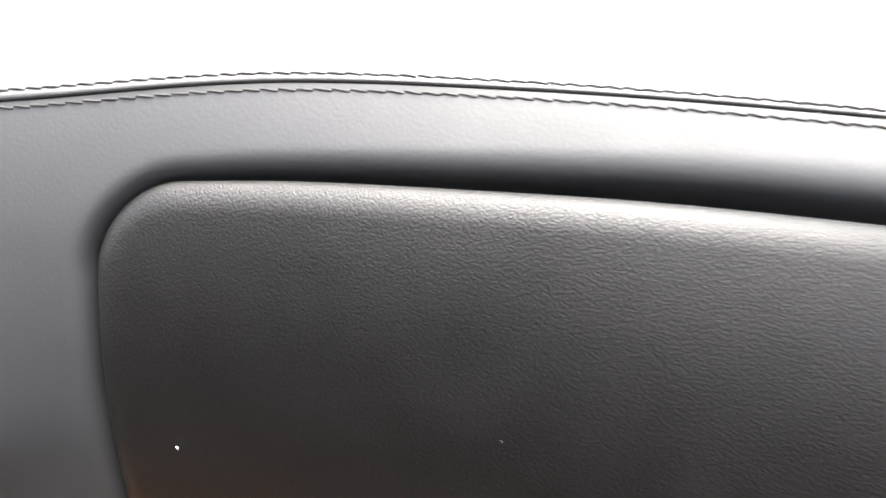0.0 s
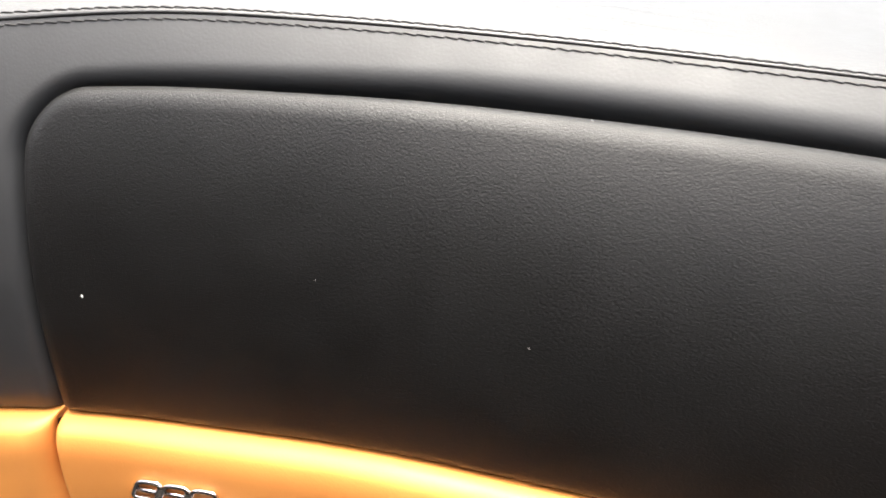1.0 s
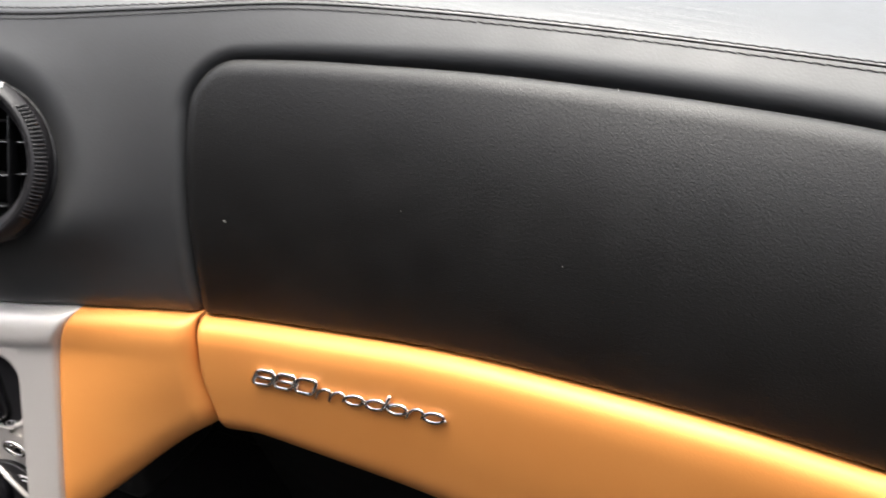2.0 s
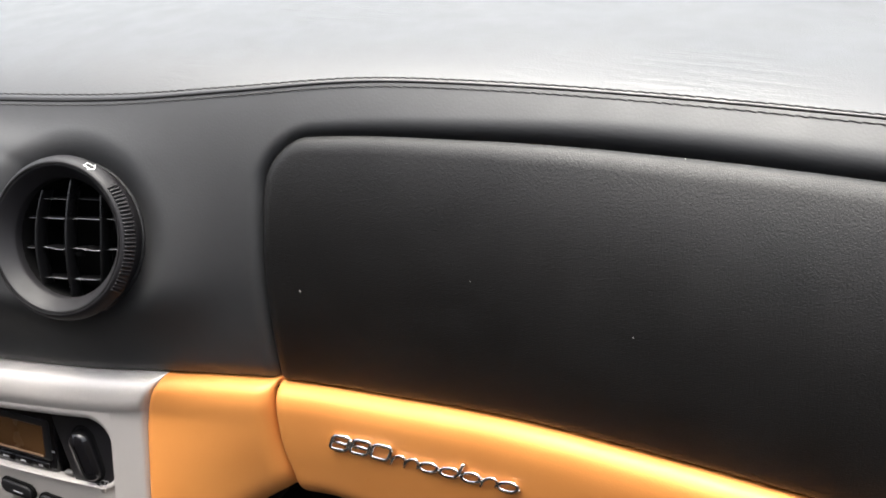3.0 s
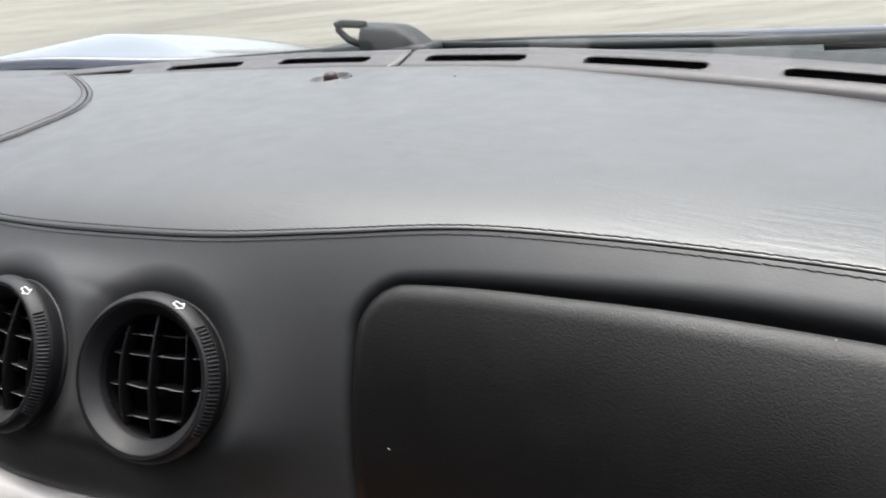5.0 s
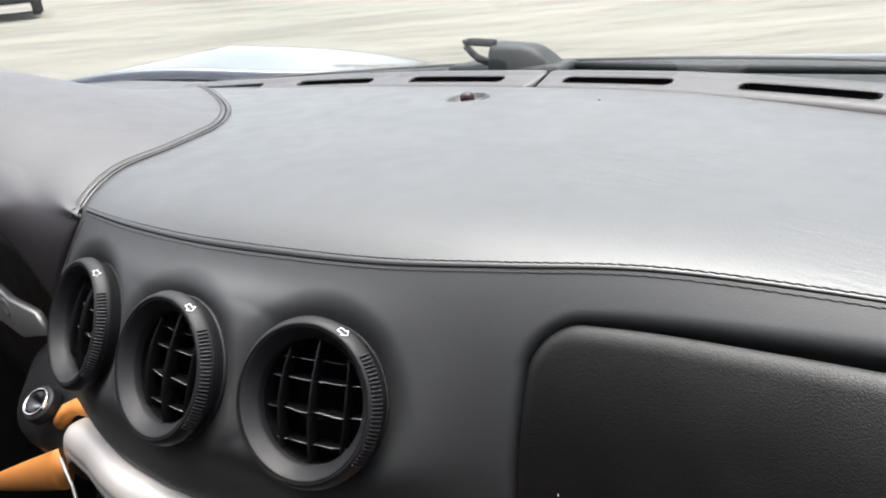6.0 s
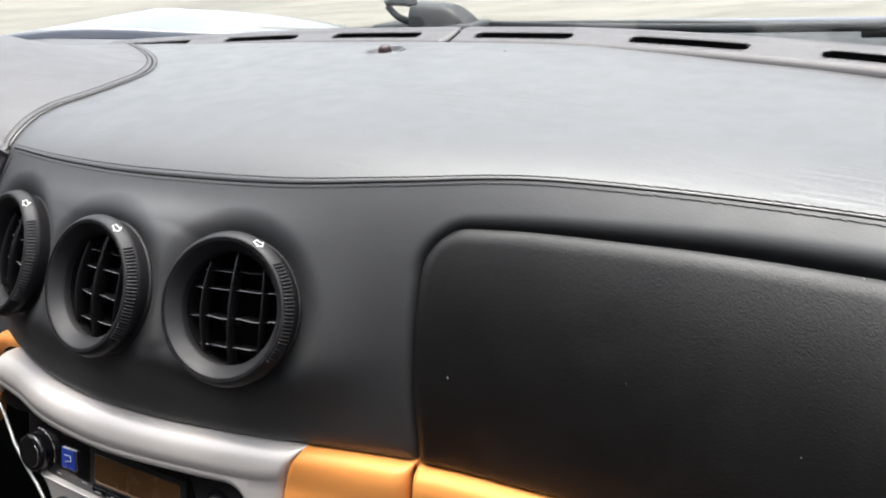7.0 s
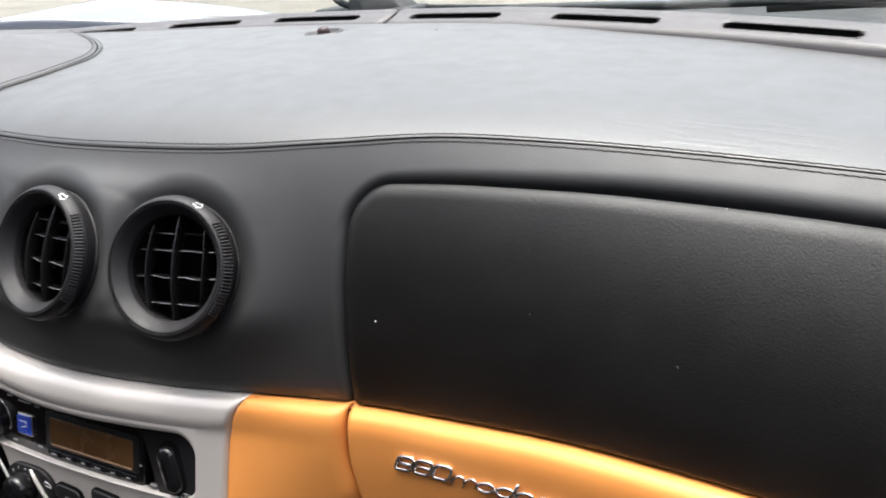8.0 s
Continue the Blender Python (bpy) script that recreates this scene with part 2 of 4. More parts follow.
# ---- the dashboard's guiding lines ----
seam_y = line((-0.125, -0.06, 0, 0.065, 0.13, 0.19, 0.255, 0.32, 0.385, 0.45, 0.51, 0.64), (0.0233, 0.0205, 0.0253, 0.0356, 0.0477, 0.0617, 0.0788, 0.0902, 0.0983, 0.1019, 0.1055, 0.1131))
seam_z = line((-0.125, -0.06, 0, 0.065, 0.13, 0.19, 0.255, 0.32, 0.385, 0.45, 0.51, 0.64), (0.8285, 0.8266, 0.8242, 0.8234, 0.8243, 0.8279, 0.8313, 0.8298, 0.8266, 0.8234, 0.8198, 0.8113))
base_y = line((-0.13, -0.09, -0.05, -0.01, 0.03, 0.07, 0.11, 0.15, 0.22, 0.32, 0.42, 0.525, 0.64), (-0.013, -0.0224, -0.0285, -0.0275, -0.0212, -0.012, -0.002, 0.0095, 0.027, 0.031, 0.030, 0.036, 0.045))
base_z = line((-0.13, -0.05, 0.03, 0.11, 0.15, 0.22, 0.267, 0.32, 0.37, 0.42, 0.47, 0.525, 0.64), (0.6857, 0.688, 0.6835, 0.6825, 0.6835, 0.6855, 0.689, 0.6950, 0.6988, 0.6995, 0.6965, 0.6895, 0.673))
lid_y = line((0.216, 0.262, 0.309, 0.355, 0.401, 0.447, 0.494, 0.54), (0.0604, 0.0662, 0.0703, 0.0737, 0.0764, 0.08, 0.0835, 0.0881))
lid_z = line((0.216, 0.262, 0.309, 0.355, 0.401, 0.447, 0.494, 0.54), (0.8077, 0.8106, 0.8119, 0.8125, 0.8116, 0.8094, 0.8058, 0.7995))
lid_left = line((0.63, 0.65, 0.685, 0.71, 0.735, 0.76, 0.785, 0.81), (0.2195, 0.2160, 0.2155, 0.2138, 0.2128, 0.2124, 0.2126, 0.2130))
lid_right = line((0.69, 0.75, 0.81), (0.5320, 0.5290, 0.5262))
slot_y = lambda x: 0.389 - 0.32 * x * x
CORNER = 0.022
LIP = 0.0084
VENTS = ((-0.0916, -0.0197, 0.7705, -7.5), (0.0124, -0.0223, 0.7681, 2), (0.1109, -0.0015, 0.7651, 14.5))
VENT_TILT = 25


def vent_pose(x, y, z, yaw):
    n = Vector((math.sin(radians(yaw)) * math.cos(radians(VENT_TILT)), -math.cos(radians(yaw)) * math.cos(radians(VENT_TILT)), math.sin(radians(VENT_TILT))))
    u = Vector((math.cos(radians(yaw)), math.sin(radians(yaw)), 0))
    w = n.cross(u)
    m = Matrix((u, w, n)).transposed().to_4x4()
    m.translation = Vector((x, y, z))
    return m


VENT_POSES = [vent_pose(*v) for v in VENTS]


def bezier(p0, p1, p2, s):
    return p0 * (1 - s) ** 2 + p1 * 2 * s * (1 - s) + p2 * s * s


def lid_distance(x, z):
    """Metres outside (+) or inside (-) the lid's outline."""
    left, right, top = x - lid_left(z), lid_right(z) - x, lid_z(x) - z
    side = min(left, right)
    a, c = CORNER - side, CORNER - top
    if a > 0 and c > 0:
        return math.hypot(a, c) - CORNER
    return max(-side, -top)


def fascia_raw(x, s):
    b0, t0 = Vector((x, base_y(x), base_z(x))), Vector((x, seam_y(x), seam_z(x)))
    d = t0 - b0
    b1, b2 = b0 + Vector((0, 0.12 * d.y, 0.48 * d.z)), t0 - Vector((0, 0.47 * d.y, 0.215 * d.z))
    return b0 * (1 - s) ** 3 + b1 * 3 * s * (1 - s) ** 2 + b2 * 3 * s * s * (1 - s) + t0 * s**3


def fascia_normal(x, s):
    e = 0.004
    du = fascia_raw(x + e, s) - fascia_raw(x - e, s)
    dv = fascia_raw(x, min(s + 0.02, 1)) - fascia_raw(x, max(s - 0.02, 0))
    return du.cross(dv).normalized()


def fascia(x, s):
    p, n = fascia_raw(x, s), fascia_normal(x, s)
    for m in VENT_POSES:
        q = m.inverted() @ p
        rho = math.hypot(q.x, q.y)
        if rho < 0.098 and q.z < -0.009:
            ends = min(1.0, s / 0.3, (1 - s) / 0.3)
            w = min(1.0, (0.098 - rho) / 0.053) * ends * ends * (3 - 2 * ends)
            p = p + m.to_3x3().col[2] * (-0.009 - q.z) * 0.80 * w * w * (3 - 2 * w)
    d = lid_distance(p.x, p.z)
    above = max(0.0, min(1.0, (p.z - lid_z(p.x) + 1.4 * CORNER) / (1.4 * CORNER)))
    above = above * above * (3 - 2 * above)
    roll = 0.0070 - 0.0006 * above
    sink = 0.0
    if d < roll:
        k = max(0.0, min(1.0, 1 - d / roll))
        sink = (LIP - 0.0018 * above) * (1 - math.sqrt(max(0.0, 1 - 0.985 * k * k))) + min(0.016, max(0.0, -d - 0.0002) * 6)
    for m in VENT_POSES:
        q = m.inverted() @ p
        rho = math.hypot(q.x, q.y)
        if rho < 0.0575 and q.z < 0.01:
            sink = max(sink, 0.0075 * max(0.0, min(1.0, (0.0575 - rho) / 0.0175)) ** 1.7)
    edge = (1 - s) * 0.15
    if edge < 0.0011:
        sink += 0.0024 * (1 - edge / 0.0011) ** 1.5
    if s < 0.04:
        sink += 0.0022 * (1 - s / 0.04) ** 2
    return p - sink * n


def top_raw(x, w):
    y0, z0 = seam_y(x), seam_z(x)
    y1 = slot_y(x) - 0.012
    zt = 0.8520 - 0.076 * max(0.0, x - 0.10) ** 1.35
    k = 0.66 * (1 - math.exp(-(y1 - y0) * w / 0.026)) + 0.34 * (1 - (1 - w) ** 2)
    return Vector((x, y0 + (y1 - y0) * w, z0 + (zt - z0) * k))


def top_pad(x, w):
    p = top_raw(x, w)
    d = w * 0.3
    if d < 0.0010:
        p.z -= 0.0024 * (1 - d / 0.0010) ** 1.5
    p.z += 0.0016 * noise.noise(Vector((p.x * 9, p.y * 16, 3))) * min(1, w * 4)
    return p


# ---- dashboard ----
dashboard = thing("dashboard", "black leather dashboard with tan lower trim and twin-stitched seam", "dashboard")

SS = [1 - (1 - i / 84) ** 1.25 for i in range(84)] + [0.988, 0.9915, 0.9932, 0.9950, 0.9968, 0.9985, 1.0]
SS = sorted(set(SS))
bm = sheet(fascia, steps(-0.15, 0.66, 400), SS, (0, -1, 0.3))
gone = []
for f in bm.faces:
    c = f.calc_center_median()
    for m in VENT_POSES:
        q = m.inverted() @ c
        if math.hypot(q.x, q.y) < 0.0405 and abs(q.z) < 0.05:
            gone.append(f)
bmesh.ops.delete(bm, geom=gone, context="FACES")
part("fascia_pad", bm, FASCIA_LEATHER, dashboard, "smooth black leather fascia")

WS = [0, 0.0011, 0.0022, 0.0034, 0.0054, 0.0080] + steps(0.012, 1, 76)
# the pad stops at the curved seam beside the driver's binnacle
hs_x = line((0.016, 0.07, 0.125, 0.18, 0.234, 0.288, 0.36), (-0.130, -0.157, -0.168, -0.194, -0.256, -0.35, -0.50))


def hs_z(y):
    """The pad's height along that seam."""
    y0, y1 = seam_y(-0.12), slot_y(-0.12) - 0.012
    return top_pad(-0.12, max(0.0, min(1.0, (y - y0) / (y1 - y0)))).z + 0.0004



def whole_top(u, w):
    """u runs from the binnacle's seam (0) to the passenger's side (1)."""
    xr = -0.12 + 0.78 * u
    y0, y1 = seam_y(xr), slot_y(xr) - 0.012
    y = y0 + (y1 - y0) * w
    fade = max(0.0, 1 - u / 0.35)
    fade = fade * fade * (3 - 2 * fade)
    x = xr + (hs_x(y) + 0.12) * fade
    z = top_pad(xr, w).z
    r = math.hypot(x + 0.0300, y - 0.3225)
    if r < 0.0185:
        z -= 0.012 * (1 - (r / 0.0185) ** 2)
    return Vector((x, y, z))


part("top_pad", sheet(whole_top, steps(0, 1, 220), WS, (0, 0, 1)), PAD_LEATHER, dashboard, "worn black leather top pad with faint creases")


def fascia_y(x, z):
    """How far back the fascia stands at a height."""
    lo, hi = 0.0, 1.0
    for _ in range(18):
        mid = (lo + hi) / 2
        if fascia_raw(x, mid).z < z:
            lo = mid
        else:
            hi = mid
    return fascia_raw(x, lo).y


# the driver's binnacle: a domed pad with a rolled front lip
def binnacle(u, v):
    if v < 0.2:
        k = 1 - v / 0.2
        low = 1 - 0.97 * min(1.0, u / 0.11) ** 0.8
        ez = 0.8235 - 0.062 * k - 0.006 * k * k
        p = Vector((-0.130 - 0.034 * k, fascia_y(-0.130 - 0.034 * k, ez) - 0.0012 * min(1.0, k * 5), 0.8235 - (0.8235 - ez) * low))
        y = 0.016
    else:
        y = 0.016 + (v - 0.2) / 0.8 * 0.35
        p = Vector((hs_x(y), y, hs_z(y) + 0.0004))
    crown = math.sin(math.pi * min(1.0, u * 0.62)) if u < 0.806 else 1.0
    rise = 0.058 * math.exp(-((v - 0.42) / 0.27) ** 2) + (0.030 if v < 0.2 else 0.030 * max(0.0, 1 - (v - 0.2) / 0.3))
    x = p.x - 0.46 * u * (1 - 0.25 * max(0.0, v - 0.5))
    return Vector((x, p.y - 0.035 * math.sin(math.pi * u) * max(0.0, 1 - v * 2.2) - 0.004 * u, p.z + rise * crown))


VS = steps(0, 0.16, 14) + steps(0.165, 0.24, 24) + steps(0.25, 1, 60)


def rounded_binnacle(us):
    """The binnacle's grid, its front edge rounded off more and more away from the seam."""
    grid = []
    vs = np.linspace(0, 1, 401)
    for u in us:
        fine = np.array([binnacle(u, v) for v in vs])
        run = np.concatenate(([0.0], np.cumsum(np.linalg.norm(np.diff(fine, axis=0), axis=1))))
        grow = max(0.0, min(1.0, u / 0.17))
        width = 0.0035 + 0.027 * grow * grow * (3 - 2 * grow)
        length = np.gradient(run)
        row = []
        for v in VS:
            at = np.interp(v, vs, run)
            near = min(width, 0.0003 + 0.45 * min(at, run[-1] - at))
            pull = np.exp(-0.5 * ((run - at) / near) ** 2) * length
            row.append(Vector((pull[:, None] * fine).sum(0) / pull.sum()))
        grid.append(row)
    return grid


US = [0, 0.004, 0.01, 0.02] + steps(0.035, 1, 60)
rows = rounded_binnacle(US)
bm = sheet(lambda i, j: rows[i][j], range(len(US)), range(len(VS)), (0, -0.3, 1))
part("binnacle_pad", bm, HOOD_LEATHER, dashboard, "domed dark leather binnacle pad with a rolled front", thick=0.004)


# welted seams and their stitches
def stitches(place, count, bm, slant=0.00025):
    """Thread loops along place(t), which gives a point, the way along and the normal; each lies askew and dips into its hole."""
    for i in range(count):
        p, along, n = place((i + 0.5) / count)
        side = n.cross(along)
        half = 0.53 * 0.774 / COUNT * (1 + 0.05 * math.sin(i * 2.3))
        lean = slant * (1 + 0.25 * math.sin(i * 1.7))
        pts = [p + along * half * q - side * lean * (q + 0.25 * math.sin(math.pi * q)) + n * h for q, h in ((-1, -0.00022), (-0.8, 0.00006), (-0.4, 0.00024), (0.2, 0.00026), (0.75, 0.0001), (1, -0.00022))]
        tube(pts, 0.00027, 6, bm)
    return bm


def along_of(f, t):
    e = 0.001
    return (f(min(t + e, 1)) - f(max(t - e, 0))).normalized()


X0, X1 = -0.119, 0.655
COUNT = 170


def row_low(t):
    x = X0 + (X1 - X0) * t
    s = 1 - 0.0034 / 0.15
    f = lambda q: fascia(X0 + (X1 - X0) * q, s)
    return f(t), along_of(f, t), fascia_normal(x, s)


def row_high(t):
    f = lambda q: whole_top(q, 0.0080) + Vector((0, 0, 0.0001))
    return f(t), along_of(f, t), Vector((0, -0.4, 0.9)).normalized()


part("stitching", stitches(row_low, COUNT, bmesh.new()), THREAD, dashboard, "row of dark thread stitches")["kind"] = "stuff"
part("stitching", stitches(row_high, COUNT, bmesh.new()), THREAD, dashboard, "row of dark thread stitches")["kind"] = "stuff"
# a near-black tube along the seam draws the shade in its groove
groove_shade = [Vector((x, seam_y(x), seam_z(x) - 0.0005)) for x in steps(X0 - 0.006, X1, 220)]
part("seam_shade", tube(groove_shade, 0.00062, 8), SEAM_DARK, dashboard, "dark line laid in as the seam groove's shade")


def hood_line(t):
    if t < 0.16:
        return binnacle(0.0, 0.2 * (t / 0.16))
    y = 0.016 + (t - 0.16) / 0.84 * 0.33
    return Vector((hs_x(y), y, hs_z(y) + 0.001))


def hood_row(off, lift=0.0):
    """A line beside the binnacle's seam, lying on the leather."""
    def place(t):
        along = along_of(hood_line, t)
        p = hood_line(t)
        if t < 0.17:
            n = Vector((0.25, -0.9, 0.35)).normalized()
            return p + n.cross(along).normalized() * off + n * (0.0012 + lift), along, n
        flat = Vector((along.x, along.y, 0)).normalized()
        q = p + Vector((flat.y, -flat.x, 0)) * off
        slope = (hs_z(q.y + 0.002) - hs_z(q.y - 0.002)) / 0.004
        q.z = hs_z(q.y) + 0.0008 + lift + (0.0 if off >= 0 else -0.42 * off)
        n = Vector((0, -slope, 1)).normalized()
        return q, (along - n * along.dot(n)).normalized(), n
    return place


for off in (-0.0044, 0.0044):
    part("stitching", stitches(hood_row(off), 104, bmesh.new()), THREAD, dashboard, "row of dark thread stitches")["kind"] = "stuff"
for off in (-0.0018, 0.0018):
    part("seam_welt", tube([hood_row(off, -0.0009)(t)[0] for t in steps(0.175, 0.996, 160)], 0.0012, 8), HOOD_LEATHER, dashboard, "raised leather welt")
# groove shade of the binnacle's seam, again drawn as a black tube
part("seam_shade", tube([hood_row(0, 0.0)(t)[0] for t in steps(0.175, 0.996, 160)], 0.00045, 6), SEAM_DARK, dashboard, "dark line laid in as the seam groove's shade")


# glove box lid: the black cushion above and the tan panel below
def lid_point(x, t):
    b0, t0 = Vector((x, base_y(x), base_z(x) + 0.001)), Vector((x, lid_y(x) - 0.0035, lid_z(x) + 0.0010))
    d = t0 - b0
    return bezier(b0, b0 + Vector((0, 0.20 * d.y, 0.66 * d.z)), t0, t)


def lid_face(a, t):
    zz = lid_point(0.37, t).z
    h = 1 - t
    up = h * 0.112
    inset = CORNER - math.sqrt(max(0.0, CORNER**2 - (CORNER - up) ** 2)) if up < CORNER else 0.0
    xl, xr = lid_left(lid_point(0.22, t).z) + 0.0012 + inset, lid_right(lid_point(0.53, t).z) - 0.0012 - inset
    x = xl + (xr - xl) * a
    p = lid_point(x, t)
    e = 0.003
    n = ((lid_point(x + e, t) - lid_point(x - e, t)).cross(lid_point(x, min(1, t + 0.02)) - lid_point(x, max(0, t - 0.02)))).normalized()
    d = -lid_distance(p.x, p.z - 0.0012)
    roll = 0.0080
    k = max(0.0, min(1.0, 1 - d / roll))
    foot = max(0.0, 1 - (p.z - base_z(x) - 0.001) / 0.004)
    p = p - n * 0.0008 * (1 - math.sqrt(max(0.0, 1 - 0.98 * foot * foot)))
    return p - n * 0.0056 * (1 - math.sqrt(max(0.0, 1 - 0.985 * k * k))) + n * 0.0006


AS = [0.5 - 0.5 * math.cos(math.pi * i / 120) for i in range(121)]
TS = [0, 0.004, 0.008, 0.013, 0.019, 0.026, 0.034] + [math.sin(math.pi / 2 * i / 70) for i in range(2, 71)]
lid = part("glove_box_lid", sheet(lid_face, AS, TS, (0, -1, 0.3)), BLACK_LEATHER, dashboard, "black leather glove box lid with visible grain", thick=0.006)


def tan_profile(x, k, bottom):
    """k from 0 (tucked under the black) to 1 (curled beneath)."""
    prof_y = line((0, 0.06, 0.14, 0.24, 0.4, 0.6, 0.78, 0.9, 1), (0.006, -0.002, -0.0075, -0.0105, -0.0125, -0.013, -0.011, -0.004, 0.012))
    prof_z = line((0, 0.06, 0.14, 0.24, 0.4, 0.6, 0.78, 0.9, 1), (-0.01, 0.0, -0.02, -0.085, -0.3, -0.62, -0.9, -1.0, -1.02))
    zb = base_z(x)
    dz = prof_z(k)
    return Vector((x, base_y(x) + prof_y(k), zb - 0.001 + dz * (zb - bottom)))


def tan_drop(x):
    """The tan panel's height, growing towards the door."""
    return 0.0695 + 0.16 * max(0.0, x - 0.24)


def rounded_end(x, end, roll=0.006):
    k = max(0.0, min(1.0, 1 - abs(x - end) / roll))
    return 0.008 * (1 - math.sqrt(max(0.0, 1 - k * k)))


def tan_lid(a, k):
    x0 = 0.2155
    x = x0 + (0.534 - x0) * a
    p = tan_profile(x, k, base_z(x) - tan_drop(x))
    lean = lid_left(max(0.63, p.z)) + 0.001 - x0
    p.x += lean * (1 - a) ** 6
    p.y += rounded_end(x, x0) + rounded_end(x, 0.534)
    return p


KS = steps(0, 0.24, 14) + steps(0.27, 1, 34)
part("tan_panel", sheet(tan_lid, AS, KS, (0, -1, 0)), TAN_LEATHER, lid, "tan leather lower lid panel", thick=0.004)


def console_edge(z):
    """The silver corner's outer line."""
    bend = min(1.0, max(0.0, (0.682 - z) / 0.030))
    return 0.1490 - 0.0105 * (1 - (1 - bend) ** 2) - 0.4 * max(0.0, 0.64 - z) ** 2


def tan_side(a, k):
    x = 0.144 + (0.2135 - 0.144) * a
    bottom = 0.6190 - max(0.0, 0.215 - x) ** 1.15 * 1.35
    p = tan_profile(x, k, bottom)
    lean = lid_left(max(0.63, p.z)) - 0.0015 - 0.2135
    p.x += lean * a**5 + (console_edge(p.z) + 0.0003 - 0.144) * (1 - a) ** 3
    p.y += rounded_end(x, 0.2135, 0.009) * 1.1 - 0.268 * max(0.0, 0.662 - p.z) * (1 - a) ** 1.5 + rounded_end(x, 0.144, 0.004) * 0.5
    return p


part("tan_side_panel", sheet(tan_side, [0, 0.006, 0.014, 0.024, 0.036, 0.05] + steps(0.07, 0.8, 22) + steps(0.82, 1, 14), KS, (0, -1, 0)), TAN_LEATHER, dashboard, "tan leather side panel beside the console", thick=0.004)


def tan_end(a, k):
    x = 0.537 + 0.12 * a
    p = tan_profile(x, k, base_z(x) - tan_drop(x))
    p.y += rounded_end(x, 0.537)
    return p


part("tan_end_panel", sheet(tan_end, steps(0, 1, 30), KS, (0, -1, 0)), TAN_LEATHER, dashboard, "tan leather end panel", thick=0.004)
part("inner_frame", block(-0.62, 0.655, 0.13, 0.34, 0.56, 0.80, 0.01), DARK, dashboard, "dark hidden dashboard frame")
part("knee_panel", sheet(lambda a, k: Vector((0.15 + 0.51 * a, 0.06 + 0.10 * k, 0.665 - 0.30 * k)), steps(0, 1, 8), steps(0, 1, 8), (0, -1, 0)), CARPET, dashboard, "dark footwell lining", thick=0.01)


# chrome script badge, drawn as plain linked shapes
def face_point(x, z):
    """The tan panel's surface at a height."""
    lo, hi = 0.2, 0.9
    for _ in range(24):
        mid = (lo + hi) / 2
        if tan_profile(x, mid, base_z(x) - tan_drop(x)).z > z:
            lo = mid
        else:
            hi = mid
    return tan_profile(x, lo, base_z(x) - tan_drop(x))


def badge_point(s, h):
    """s metres along the badge, h above its foot."""
    x = 0.2495 + s + 0.42 * h
    return face_point(x, 0.6585 + 0.085 * s + h) + Vector((0, -0.0012, 0))


def badge_piece(bm):
    return part("badge_shape", bm, CHROME, lid, "bright chrome stroke of a script badge")


for s0 in (0.0, 0.0122, 0.0244):
    bm = bmesh.new()
    ring = [badge_point(s0 + x + 0.0055, z + 0.0056) for x, z in pill(0, 0, 0.0104, 0.0090, 0.0026, 4)]
    tube(ring, 0.0011, 6, bm, closed=True)
    if s0 < 0.02:
        tube([badge_point(s0 + 0.0014, 0.0058), badge_point(s0 + 0.0100, 0.0055)], 0.0011, 6, bm)
    badge_piece(bm)
# a chain of arches and ovals with one tall stem
at = 0.0375
for form in (0, 0, 1, 1, 1, 0, 1):
    bm = bmesh.new()
    if form == 0:
        arch = [badge_point(at + 0.0036 + 0.0036 * math.cos(a), 0.0012 + 0.0050 * max(0.0, math.sin(a)) ** 0.7) for a in steps(math.pi, 0, 12)]
        tube([badge_point(at, -0.0004)] + arch, 0.00085, 6, bm)
        at += 0.0075
    else:
        tube([badge_point(at + 0.0050 + 0.0048 * math.cos(a), 0.0034 + 0.0028 * math.sin(a)) for a in steps(0, 2 * math.pi, 20)[:-1]], 0.00095, 6, bm, closed=True)
        tube([badge_point(at + 0.0088, 0.0026), badge_point(at + 0.0112, 0.0030)], 0.0007, 6, bm)
        at += 0.0112
    badge_piece(bm)
badge_piece(tube([badge_point(0.0730, 0.001), badge_point(0.0736, 0.0105)], 0.0010, 6))

# ---- air vents ----
RIM = [(0.0395, -0.032), (0.0400, -0.0125), (0.0416, -0.0100), (0.0426, -0.0085), (0.0429, -0.0068), (0.0426, -0.0052), (0.0416, -0.0025), (0.0404, -0.0008), (0.0394, 0.0), (0.0387, 0.0002), (0.0384, -0.0009), (0.0381, -0.0009), (0.0378, -0.0001), (0.0371, -0.0006), (0.0358, -0.0020), (0.0342, -0.0040), (0.0328, -0.0058), (0.0317, -0.0072), (0.0313, -0.0080), (0.0313, -0.013)]


def cone_at(angle, t, lift=0.0):
    """A point on the rim's outer face: degrees clockwise from the top, t from back to front."""
    r, h = 0.0432 + (0.0402 - 0.0432) * t + lift, -0.0055 + 0.0049 * t + lift * 0.8
    a = radians(angle)
    return Vector((r * math.sin(a), r * math.cos(a), h + 0.0004 * 4 * t * (1 - t)))


vent = thing("air_vent", "round dark grey plastic air vent with a knurled turning ring", "air vent", "air vents on the dashboard", VENT_POSES[0])
part("bezel", lathe(RIM, 96), SOFT_BLACK, vent, "satin dark grey turning ring")
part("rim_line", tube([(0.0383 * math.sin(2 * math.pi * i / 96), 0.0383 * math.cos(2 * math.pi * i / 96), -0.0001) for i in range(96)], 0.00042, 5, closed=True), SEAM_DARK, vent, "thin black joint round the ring")
